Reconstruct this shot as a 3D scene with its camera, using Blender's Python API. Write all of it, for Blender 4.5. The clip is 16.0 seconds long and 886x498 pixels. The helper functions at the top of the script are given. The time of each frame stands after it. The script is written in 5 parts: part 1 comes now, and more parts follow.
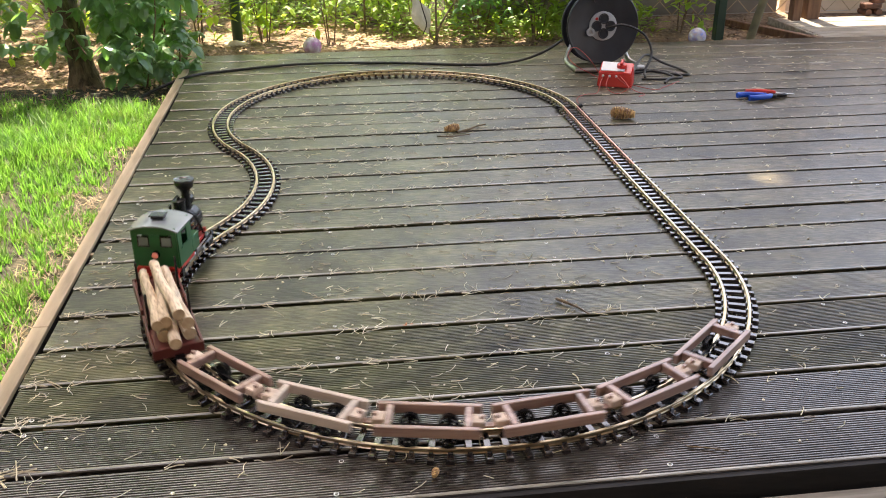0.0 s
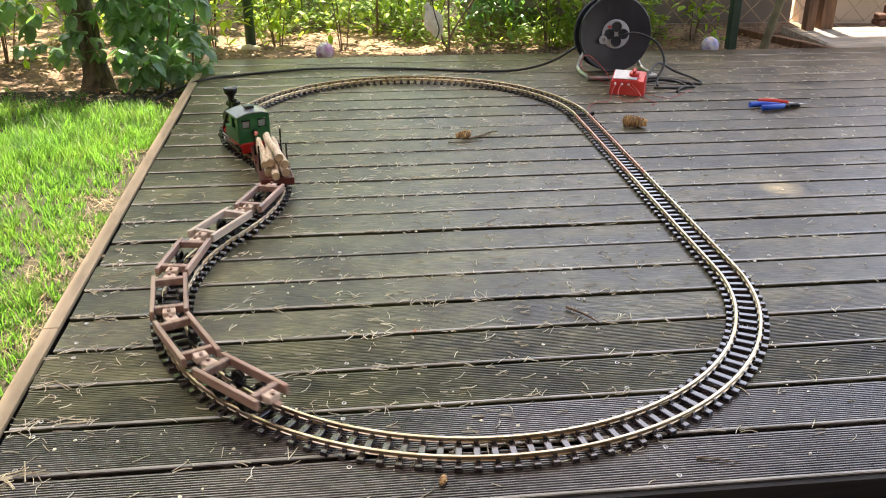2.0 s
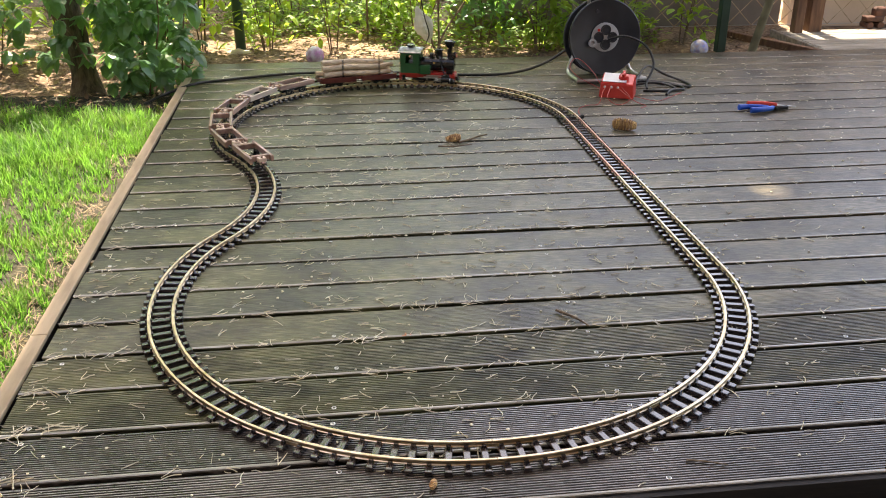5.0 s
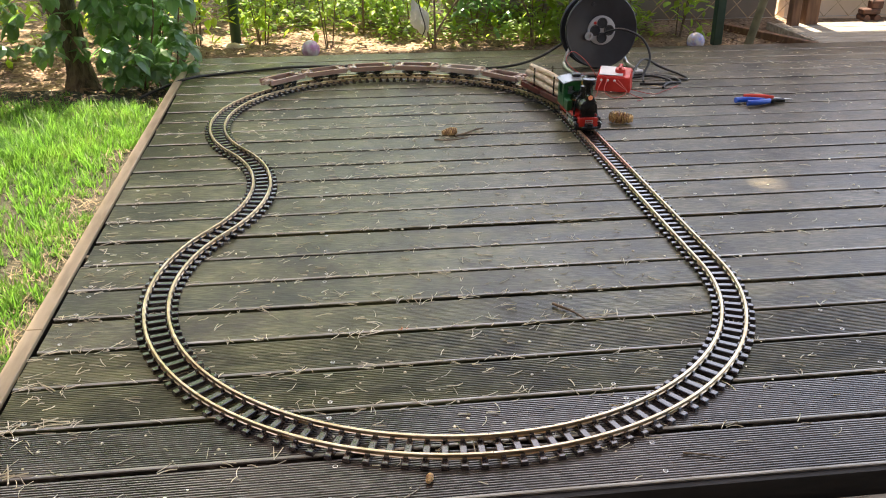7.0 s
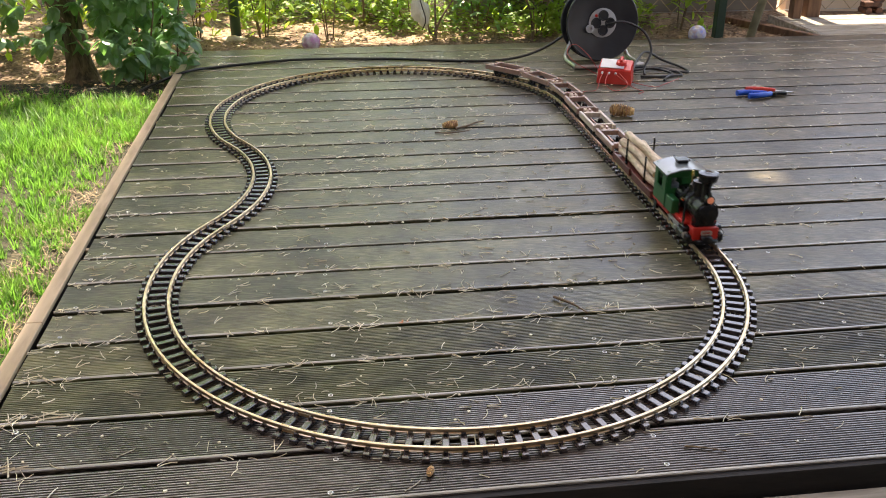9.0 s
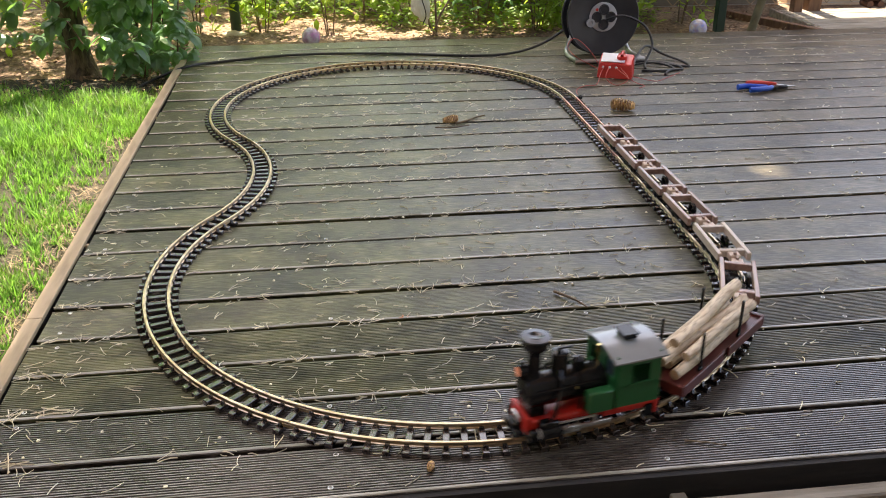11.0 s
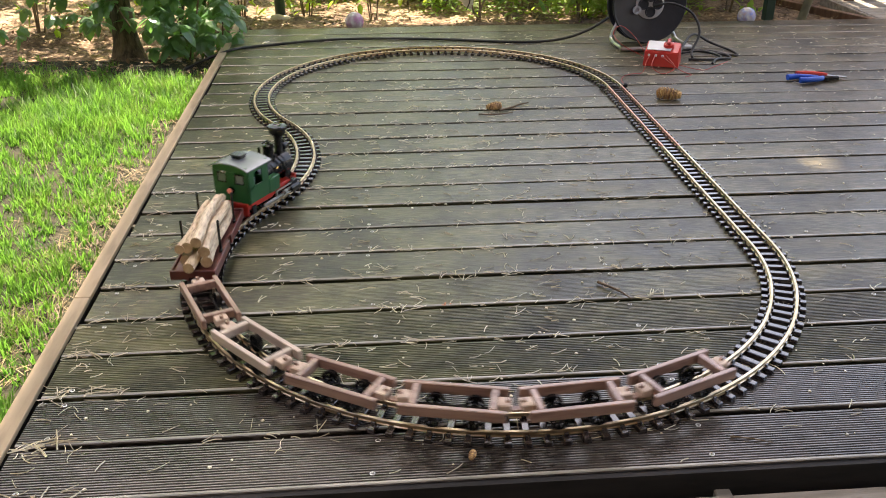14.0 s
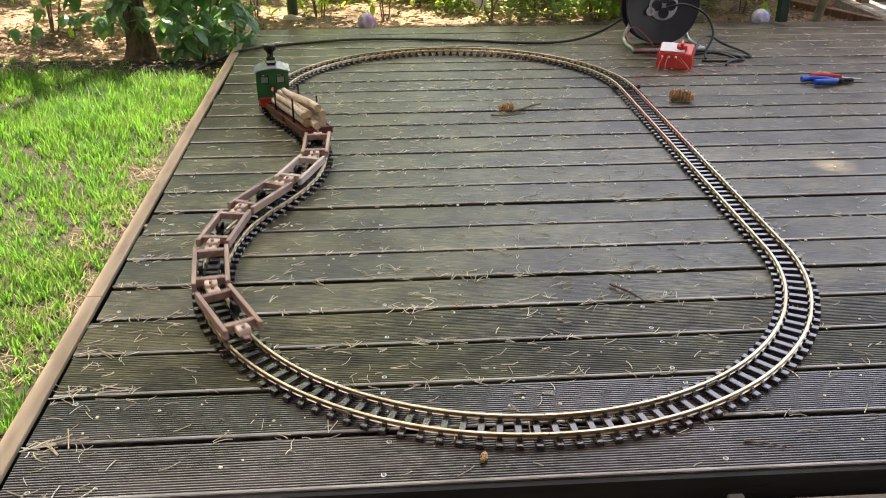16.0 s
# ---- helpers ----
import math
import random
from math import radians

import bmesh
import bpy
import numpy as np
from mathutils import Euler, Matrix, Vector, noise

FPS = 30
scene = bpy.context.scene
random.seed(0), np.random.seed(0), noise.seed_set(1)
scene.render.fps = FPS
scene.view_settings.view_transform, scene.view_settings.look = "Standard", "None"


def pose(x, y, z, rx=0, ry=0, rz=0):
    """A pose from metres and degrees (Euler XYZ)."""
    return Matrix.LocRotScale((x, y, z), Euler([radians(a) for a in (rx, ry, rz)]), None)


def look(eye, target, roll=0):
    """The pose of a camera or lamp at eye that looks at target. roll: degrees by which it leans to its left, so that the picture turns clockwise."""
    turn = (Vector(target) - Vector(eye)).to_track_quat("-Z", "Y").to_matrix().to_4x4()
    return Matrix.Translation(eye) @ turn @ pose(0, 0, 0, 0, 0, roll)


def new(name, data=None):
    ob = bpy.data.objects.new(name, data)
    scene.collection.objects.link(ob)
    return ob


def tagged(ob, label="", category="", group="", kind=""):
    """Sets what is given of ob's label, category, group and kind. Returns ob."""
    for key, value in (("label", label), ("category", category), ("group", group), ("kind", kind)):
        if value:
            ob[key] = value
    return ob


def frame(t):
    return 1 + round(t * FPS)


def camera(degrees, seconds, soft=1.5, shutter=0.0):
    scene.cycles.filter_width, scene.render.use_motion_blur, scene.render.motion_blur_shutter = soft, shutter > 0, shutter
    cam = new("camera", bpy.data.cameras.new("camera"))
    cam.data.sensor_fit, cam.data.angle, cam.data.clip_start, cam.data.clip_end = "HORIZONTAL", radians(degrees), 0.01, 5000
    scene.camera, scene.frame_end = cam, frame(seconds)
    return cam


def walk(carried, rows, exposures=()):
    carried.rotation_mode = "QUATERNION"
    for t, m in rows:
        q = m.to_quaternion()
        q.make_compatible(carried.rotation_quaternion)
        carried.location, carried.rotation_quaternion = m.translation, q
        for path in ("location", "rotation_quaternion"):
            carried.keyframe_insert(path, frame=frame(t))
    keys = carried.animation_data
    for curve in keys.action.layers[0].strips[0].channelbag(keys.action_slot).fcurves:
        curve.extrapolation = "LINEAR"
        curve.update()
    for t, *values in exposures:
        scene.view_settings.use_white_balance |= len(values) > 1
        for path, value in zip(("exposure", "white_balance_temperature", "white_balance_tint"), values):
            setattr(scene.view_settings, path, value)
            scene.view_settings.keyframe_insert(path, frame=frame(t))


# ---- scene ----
from math import sin, cos, pi, tan, atan2, hypot

cam = camera(52.46, 16.0, soft=1.0, shutter=0.5)


def held(tilt, roll, turn, x, y, z):
    """Camera held over the deck: degrees down, lean, turn, and place."""
    t, r, w = radians(tilt), radians(roll), radians(turn)
    ahead = Vector((-sin(w) * cos(t), cos(w) * cos(t), -sin(t)))
    right0 = Vector((cos(w), sin(w), 0))
    up0 = right0.cross(ahead)
    right = right0 * cos(r) + up0 * sin(r)
    up = up0 * cos(r) - right0 * sin(r)
    m = Matrix((right, up, -ahead)).transposed().to_4x4()
    return Matrix.Translation((x, y, z)) @ m


PATH = [  # seconds; degrees down, lean, turn; place
    (0, 24.513, -0.188, -7.322, -0.0058, -0.0061, 0.8708),
    (0.5, 24.628, -0.035, -7.150, -0.0054, -0.0015, 0.8690),
    (1, 24.604, 0.440, -7.006, -0.0071, -0.0032, 0.8697),
    (1.5, 24.513, 0.455, -6.935, -0.0067, -0.0037, 0.8714),
    (2, 24.147, 0.281, -6.679, -0.0079, -0.0033, 0.8712),
    (2.5, 23.935, 0.119, -6.470, -0.0094, -0.0040, 0.8738),
    (3, 23.998, 0.082, -6.544, -0.0056, -0.0037, 0.8742),
    (3.5, 23.896, -0.013, -6.853, -0.0045, -0.0043, 0.8720),
    (4, 23.875, -0.049, -7.048, -0.0024, -0.0041, 0.8721),
    (4.5, 23.906, 0.175, -7.173, -0.0031, -0.0038, 0.8732),
    (7, 24.303, 0.101, -7.419, 0.0000, 0.0000, 0.8696),
    (7.5, 24.575, 0.084, -7.365, 0.0002, 0.0027, 0.8712),
    (8, 24.673, 0.017, -7.330, 0.0023, 0.0034, 0.8671),
    (8.5, 24.704, 0.212, -7.357, -0.0005, 0.0028, 0.8689),
    (9, 24.714, 0.116, -7.398, -0.0004, 0.0040, 0.8663),
    (11.5, 25.286, -0.150, -7.185, 0.0025, 0.0069, 0.8647),
    (12, 25.589, -0.218, -6.628, 0.0011, 0.0087, 0.8645),
    (12.5, 25.732, 0.018, -5.929, -0.0038, 0.0082, 0.8642),
    (13, 25.856, 0.195, -5.266, -0.0090, 0.0117, 0.8628),
    (13.5, 25.979, 0.044, -4.777, -0.0093, 0.0150, 0.8631),
    (14, 25.911, 0.006, -4.772, -0.0120, 0.0145, 0.8648),
    (14.5, 25.815, -0.027, -4.802, -0.0116, 0.0163, 0.8611),
    (15, 25.763, 0.113, -4.671, -0.0143, 0.0158, 0.8639),
    (15.5, 25.703, 0.148, -4.237, -0.0165, 0.0175, 0.8647),
    (16, 25.848, 0.018, -4.048, -0.0150, 0.0202, 0.8621),
]
walk(cam, [(t, held(*row)) for t, *row in PATH], exposures=((0.0, 2.33), (2.0, 2.33), (3.0, 2.17), (4.4, 2.17), (16.0, 2.12)))

# ---- light: high sun beyond the deck; an added, unseen roof keeps the deck in shade ----
SUN_ELEV = 67.0
world = bpy.data.worlds.new("world")
scene.world = world
world.use_nodes = True
wn = world.node_tree
sky = wn.nodes.new("ShaderNodeTexSky")
sky.sky_type = "NISHITA"
sky.sun_disc = False
sky.sun_elevation = radians(SUN_ELEV)
sky.sun_rotation = 0.0
sky.dust_density = 2.0
wn.links.new(sky.outputs[0], wn.nodes["Background"].inputs[0])
wn.nodes["Background"].inputs[1].default_value = 0.15
sun = new("sun", bpy.data.lights.new("sun", "SUN"))
sun.data.energy = 5.0
sun.data.angle = radians(0.53)
sun.data.color = (1.0, 0.965, 0.91)
SUN_FROM = Vector((0.0, cos(radians(SUN_ELEV)), sin(radians(SUN_ELEV))))
sun.matrix_world = look(tuple(SUN_FROM * 20), (0, 0, 0))
scene.view_settings.use_white_balance = True
scene.view_settings.white_balance_temperature = 8250
scene.view_settings.white_balance_tint = 15

# ---- materials ----


def mat(name, c1, c2, scale=8.0, rough=0.7, bump=0.2, stretch=(1, 1, 1), metal=0.0, c3=None, scale3=40.0, amt3=0.4,
        rvar=0.0, vary=0.0, island=0.0, sub=0.0, trans=None, spec=0.5, dist=0.002, patch=None, brown=False):
    """Two-scale noise colour with fine relief; vary: by object; island: by loose piece."""
    m = bpy.data.materials.new(name)
    m.use_nodes = True
    nt = m.node_tree
    N, L = nt.nodes, nt.links
    b = N["Principled BSDF"]
    tc = N.new("ShaderNodeTexCoord")
    mp = N.new("ShaderNodeMapping")
    mp.inputs["Scale"].default_value = stretch
    L.new(tc.outputs["Object"], mp.inputs[0])
    vec = mp.outputs[0]
    if vary:
        oi = N.new("ShaderNodeObjectInfo")
        add = N.new("ShaderNodeVectorMath")
        add.operation = "ADD"
        comb = N.new("ShaderNodeCombineXYZ")
        mul = N.new("ShaderNodeMath")
        mul.operation = "MULTIPLY"
        mul.inputs[1].default_value = 37.0
        L.new(oi.outputs["Random"], mul.inputs[0])
        L.new(mul.outputs[0], comb.inputs[0])
        L.new(mul.outputs[0], comb.inputs[2])
        L.new(vec, add.inputs[0])
        L.new(comb.outputs[0], add.inputs[1])
        vec = add.outputs[0]
    n1 = N.new("ShaderNodeTexNoise")
    n1.inputs["Scale"].default_value = scale
    n1.inputs["Detail"].default_value = 5
    L.new(vec, n1.inputs["Vector"])
    r1 = N.new("ShaderNodeValToRGB")
    r1.color_ramp.elements[0].position, r1.color_ramp.elements[1].position = 0.35, 0.66
    r1.color_ramp.elements[0].color, r1.color_ramp.elements[1].color = (*c1, 1), (*c2, 1)
    L.new(n1.outputs[0], r1.inputs[0])
    col = r1.outputs[0]
    n3 = N.new("ShaderNodeTexNoise")
    n3.inputs["Scale"].default_value = scale3
    n3.inputs["Detail"].default_value = 4
    L.new(vec, n3.inputs["Vector"])
    if c3:
        r3 = N.new("ShaderNodeValToRGB")
        r3.color_ramp.elements[0].position, r3.color_ramp.elements[1].position = 0.45, 0.7
        r3.color_ramp.elements[0].color, r3.color_ramp.elements[1].color = (0, 0, 0, 1), (amt3, amt3, amt3, 1)
        L.new(n3.outputs[0], r3.inputs[0])
        mx = N.new("ShaderNodeMix")
        mx.data_type = "RGBA"
        L.new(r3.outputs[0], mx.inputs[0])
        L.new(col, mx.inputs[6])
        mx.inputs[7].default_value = (*c3, 1)
        col = mx.outputs[2]
    if vary or island:
        hv = N.new("ShaderNodeHueSaturation")
        mr = N.new("ShaderNodeMapRange")
        k = vary or island
        mr.inputs[3].default_value, mr.inputs[4].default_value = 1 - k, 1 + k
        if island:
            gi = N.new("ShaderNodeNewGeometry")
            L.new(gi.outputs["Random Per Island"], mr.inputs[0])
            mh = N.new("ShaderNodeMapRange")
            mh.inputs[3].default_value, mh.inputs[4].default_value = 0.485, 0.515
            L.new(gi.outputs["Random Per Island"], mh.inputs[0])
            L.new(mh.outputs[0], hv.inputs["Hue"])
        else:
            L.new(oi.outputs["Random"], mr.inputs[0])
        L.new(mr.outputs[0], hv.inputs["Value"])
        L.new(col, hv.inputs["Color"])
        col = hv.outputs[0]
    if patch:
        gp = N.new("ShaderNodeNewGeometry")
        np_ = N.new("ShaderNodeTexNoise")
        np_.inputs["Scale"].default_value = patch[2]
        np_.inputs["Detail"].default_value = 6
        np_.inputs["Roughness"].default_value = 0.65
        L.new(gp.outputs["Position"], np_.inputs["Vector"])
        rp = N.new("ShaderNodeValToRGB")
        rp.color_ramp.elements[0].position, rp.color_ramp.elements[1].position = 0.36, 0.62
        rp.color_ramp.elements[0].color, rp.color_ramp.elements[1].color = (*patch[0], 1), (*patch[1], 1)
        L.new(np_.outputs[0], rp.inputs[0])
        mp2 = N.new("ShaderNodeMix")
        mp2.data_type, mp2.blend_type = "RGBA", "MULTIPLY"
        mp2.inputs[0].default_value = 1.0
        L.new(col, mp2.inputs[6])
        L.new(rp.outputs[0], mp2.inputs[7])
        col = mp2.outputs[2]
    if brown:
        # bare browner wood away from the damp, mossy side
        gx = N.new("ShaderNodeNewGeometry")
        sx = N.new("ShaderNodeSeparateXYZ")
        L.new(gx.outputs["Position"], sx.inputs[0])
        wob = N.new("ShaderNodeMath")
        wob.operation = "MULTIPLY_ADD"
        wob.inputs[1].default_value = 0.9
        L.new(n1.outputs[0], wob.inputs[0])
        L.new(sx.outputs[0], wob.inputs[2])
        rx_ = N.new("ShaderNodeMapRange")
        rx_.inputs[1].default_value, rx_.inputs[2].default_value = 0.7, 2.0
        L.new(wob.outputs[0], rx_.inputs[0])
        mb = N.new("ShaderNodeMix")
        mb.data_type, mb.blend_type = "RGBA", "MULTIPLY"
        L.new(rx_.outputs[0], mb.inputs[0])
        L.new(col, mb.inputs[6])
        mb.inputs[7].default_value = (1.05, 0.86, 1.12, 1)
        col = mb.outputs[2]
    L.new(col, b.inputs["Base Color"])
    b.inputs["Roughness"].default_value = rough
    b.inputs["Metallic"].default_value = metal
    b.inputs["Specular IOR Level"].default_value = spec
    if rvar:
        rr = N.new("ShaderNodeMapRange")
        rr.inputs[3].default_value, rr.inputs[4].default_value = rough - rvar, rough + rvar
        L.new(n1.outputs[0], rr.inputs[0])
        L.new(rr.outputs[0], b.inputs["Roughness"])
    if bump:
        bp = N.new("ShaderNodeBump")
        bp.inputs["Strength"].default_value = bump
        bp.inputs["Distance"].default_value = dist
        L.new(n3.outputs[0], bp.inputs["Height"])
        L.new(bp.outputs[0], b.inputs["Normal"])
    if trans:
        out = N["Material Output"]
        tr = N.new("ShaderNodeBsdfTranslucent")
        tr.inputs[0].default_value = (*trans, 1)
        ms = N.new("ShaderNodeMixShader")
        ms.inputs[0].default_value = 0.55
        L.new(b.outputs[0], ms.inputs[1])
        L.new(tr.outputs[0], ms.inputs[2])
        L.new(ms.outputs[0], out.inputs[0])
    return m


def glow(name, color, strength):
    m = bpy.data.materials.new(name)
    m.use_nodes = True
    b = m.node_tree.nodes["Principled BSDF"]
    b.inputs["Base Color"].default_value = (*color, 1)
    b.inputs["Emission Color"].default_value = (*color, 1)
    b.inputs["Emission Strength"].default_value = strength
    b.inputs["Roughness"].default_value = 0.3
    return m


M_BOARD = mat("weathered_deck_wood", (0.021, 0.025, 0.009), (0.115, 0.114, 0.057), 3.0, 0.36, 0.8, (0.8, 7, 7), c3=(0.25, 0.23, 0.17),
              scale3=38, amt3=0.8, rvar=0.14, vary=0.2, dist=0.001, spec=0.45, patch=((0.30, 0.29, 0.25), (1.2, 1.22, 1.0), 4.6), brown=True)
M_BOARDBROWN = mat("brown_grey_deck_wood", (0.036, 0.030, 0.026), (0.108, 0.093, 0.084), 2.4, 0.27, 0.4, (1.2, 6, 6), c3=(0.24, 0.215, 0.20), scale3=38, amt3=0.6, rvar=0.1, vary=0.15, dist=0.0007, spec=0.9,
                   patch=((0.5, 0.47, 0.46), (1.15, 1.1, 1.08), 3.6))
# pale colour paints the glare line along each board's near edge
M_BOARDEDGE = mat("board_edge_glare", (0.20, 0.185, 0.15), (0.42, 0.39, 0.34), 5, 0.24, 0.3, (1.2, 6, 6), vary=0.15, dist=0.001, spec=0.8)
# damp timber; near-black colour also holds the shade of gaps and underside
M_JOIST = mat("damp_shade_timber", (0.010, 0.009, 0.009), (0.026, 0.022, 0.021), 6, 0.8, 0.3, (1, 6, 6))
M_EDGE = mat("brown_edging_timber", (0.36, 0.275, 0.17), (0.48, 0.37, 0.24), 5, 0.6, 0.3, (5, 0.8, 5), c3=(0.16, 0.11, 0.07), scale3=14, amt3=0.35)
M_BEAM = mat("pale_grey_timber", (0.20, 0.17, 0.13), (0.36, 0.32, 0.26), 6, 0.7, 0.3, (1, 8, 8))
M_BRASS = mat("brass_rail", (0.66, 0.50, 0.32), (0.84, 0.69, 0.50), 14, 0.33, 0.1, metal=1.0, c3=(0.42, 0.27, 0.13), scale3=60, amt3=0.5, rvar=0.08)
M_RUSTRAIL = mat("reddish_brass_rail", (0.60, 0.28, 0.20), (0.76, 0.44, 0.34), 14, 0.36, 0.1, metal=1.0, c3=(0.34, 0.16, 0.10), scale3=60, amt3=0.5, rvar=0.1)
M_SLEEPER = mat("dark_plastic_sleeper", (0.020, 0.013, 0.013), (0.045, 0.032, 0.031), 60, 0.22, 0.25, vary=0.15, stretch=(4, 1, 1), rvar=0.05, spec=1.0, dist=0.0006)
M_SLEEPER.node_tree.nodes["Principled BSDF"].inputs["Coat Weight"].default_value = 0.7
M_SLEEPER.node_tree.nodes["Principled BSDF"].inputs["Coat Roughness"].default_value = 0.18
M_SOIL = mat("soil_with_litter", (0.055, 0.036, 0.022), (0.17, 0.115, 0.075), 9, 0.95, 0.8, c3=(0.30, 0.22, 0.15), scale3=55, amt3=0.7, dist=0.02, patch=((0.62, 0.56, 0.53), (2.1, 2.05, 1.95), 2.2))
# humus colour taken near black to carry the shade between the blades
M_LAWN = mat("lawn_soil_shaded", (0.009, 0.010, 0.004), (0.024, 0.022, 0.010), 14, 0.95, 0.7, c3=(0.06, 0.045, 0.024), scale3=60, amt3=0.35, dist=0.01)
M_GRASS = mat("grass_blade", (0.040, 0.135, 0.022), (0.105, 0.26, 0.045), 3, 0.45, 0, c3=(0.28, 0.27, 0.10), scale3=7, amt3=0.45, island=0.5, trans=(0.15, 0.36, 0.05), patch=((0.48, 0.60, 0.72), (1.6, 1.3, 0.9), 4.5))
M_STRAW = mat("dead_grass_straw", (0.06, 0.04, 0.022), (0.19, 0.135, 0.07), 6, 0.7, 0, island=0.5)
M_LEAF = mat("creeper_leaf", (0.11, 0.23, 0.115), (0.17, 0.32, 0.155), 5, 0.28, 0.1, island=0.35, trans=(0.18, 0.40, 0.08), spec=0.8)
M_LEAF2 = mat("bright_shrub_leaf", (0.12, 0.26, 0.03), (0.22, 0.38, 0.06), 4, 0.45, 0.1, island=0.35, trans=(0.45, 0.62, 0.07))
M_LEAF3 = mat("ground_cover_leaf", (0.09, 0.19, 0.03), (0.18, 0.30, 0.06), 4, 0.5, 0.1, island=0.35, trans=(0.36, 0.50, 0.07))
M_DRY = mat("dry_fallen_leaf", (0.13, 0.075, 0.04), (0.36, 0.24, 0.15), 9, 0.8, 0.1, island=0.5)
M_NEEDLE = mat("dry_pine_needle", (0.62, 0.54, 0.38), (0.90, 0.85, 0.70), 9, 0.45, 0, island=0.3)
M_BARK = mat("rough_bark", (0.055, 0.04, 0.028), (0.19, 0.14, 0.095), 16, 0.9, 1.0, (3, 3, 0.7), c3=(0.28, 0.23, 0.16), scale3=50, amt3=0.4, dist=0.01)
M_TWIG = mat("brown_twig", (0.10, 0.065, 0.04), (0.22, 0.15, 0.09), 30, 0.8, 0.4)
M_CONE = mat("pine_cone_scale", (0.40, 0.22, 0.09), (0.70, 0.46, 0.24), 40, 0.7, 0.2, island=0.4)
M_GREEN = mat("green_enamel", (0.009, 0.095, 0.030), (0.014, 0.125, 0.040), 20, 0.32, 0.05)
M_ROOFGREY = mat("grey_roof_paint", (0.21, 0.23, 0.24), (0.28, 0.30, 0.31), 12, 0.17, 0.05, spec=1.0)
M_RED = mat("red_enamel", (0.48, 0.022, 0.015), (0.58, 0.03, 0.02), 20, 0.35, 0.05)
M_BLACK = mat("black_enamel", (0.005, 0.005, 0.006), (0.011, 0.011, 0.012), 20, 0.26, 0.1, spec=0.45)
M_STEEL = mat("bright_steel", (0.5, 0.5, 0.5), (0.66, 0.66, 0.64), 30, 0.28, 0.05, metal=0.7)
M_GOLD = mat("polished_brass", (0.7, 0.5, 0.18), (0.8, 0.6, 0.25), 30, 0.22, 0.05, metal=1.0)
M_BROWNWAGON = mat("red_brown_wagon_paint", (0.09, 0.018, 0.016), (0.15, 0.033, 0.026), 20, 0.33, 0.2)
M_FRAMEWOOD = mat("pinkish_brown_stained_wood", (0.29, 0.165, 0.13), (0.47, 0.295, 0.23), 9, 0.27, 0.2, (1, 8, 8), vary=0.12, dist=0.0006, spec=0.9)
# lighter copy of the frame wood, with sky sheen put into its colour
M_SHEENFRAME = mat("sheen_lightened_wood", (0.54, 0.42, 0.34), (0.72, 0.59, 0.49), 9, 0.38, 0.3, (1, 8, 8), vary=0.1, dist=0.0008)
M_BLOCK = mat("pinkish_bare_wood", (0.56, 0.41, 0.31), (0.74, 0.58, 0.46), 9, 0.55, 0.2, (1, 8, 8), vary=0.08, dist=0.0008)
# opaque grey stands in for the pale reflection in the cab windows
M_PANE = mat("pane_reflection_grey", (0.14, 0.17, 0.16), (0.24, 0.27, 0.26), 20, 0.08, 0.02)
M_LOG = mat("peeled_log", (0.62, 0.48, 0.33), (0.84, 0.70, 0.52), 18, 0.65, 0.4, (1, 5, 5), c3=(0.30, 0.18, 0.11), scale3=45, amt3=0.7, vary=0.1, dist=0.001)
M_LOGEND = mat("log_end_grain", (0.42, 0.28, 0.17), (0.60, 0.44, 0.28), 60, 0.7, 0.2)
M_REEL = mat("black_reel_plastic", (0.018, 0.019, 0.024), (0.04, 0.042, 0.05), 9, 0.38, 0.1, rvar=0.08)
M_GREYPL = mat("grey_plastic", (0.36, 0.36, 0.37), (0.46, 0.46, 0.47), 20, 0.4, 0.05)
M_RUBBER = mat("black_cable_rubber", (0.012, 0.012, 0.013), (0.03, 0.03, 0.032), 30, 0.4, 0.1)
M_REDBOX = mat("red_plastic_case", (0.62, 0.03, 0.025), (0.72, 0.045, 0.035), 14, 0.35, 0.05)
M_BLUE = mat("blue_plastic_grip", (0.004, 0.075, 0.48), (0.006, 0.11, 0.60), 20, 0.35, 0.1)
M_REDGRIP = mat("red_plastic_grip", (0.60, 0.04, 0.03), (0.72, 0.06, 0.045), 20, 0.35, 0.1)
M_WIRE = mat("red_wire", (0.45, 0.06, 0.05), (0.55, 0.1, 0.08), 20, 0.5, 0)
M_GALV = mat("galvanised_tube", (0.42, 0.43, 0.44), (0.62, 0.62, 0.62), 30, 0.35, 0.1, metal=1.0)
M_FENCEPOST = mat("dark_green_post", (0.02, 0.05, 0.035), (0.035, 0.075, 0.05), 14, 0.5, 0.1)
M_WALL = mat("grey_concrete_panel", (0.15, 0.13, 0.115), (0.26, 0.225, 0.19), 3, 0.9, 0.5, c3=(0.18, 0.16, 0.13), scale3=14, amt3=0.5)
# sand colour raised to look sunlit, as this wall face is backlit
M_TAN = mat("sunlit_sand_render", (0.60, 0.47, 0.34), (0.74, 0.60, 0.46), 4, 0.9, 0.3)
M_POSTWOOD = mat("brown_post_timber", (0.10, 0.05, 0.028), (0.20, 0.105, 0.06), 9, 0.7, 0.3, (6, 6, 0.8))
M_ROOF = mat("roof_timber", (0.20, 0.15, 0.10), (0.32, 0.25, 0.18), 5, 0.8, 0.2, (1, 6, 6))
# kept dark so that the unseen walls bounce little light
M_HOUSE = mat("dark_render", (0.11, 0.10, 0.085), (0.16, 0.145, 0.12), 3, 0.9, 0.3)
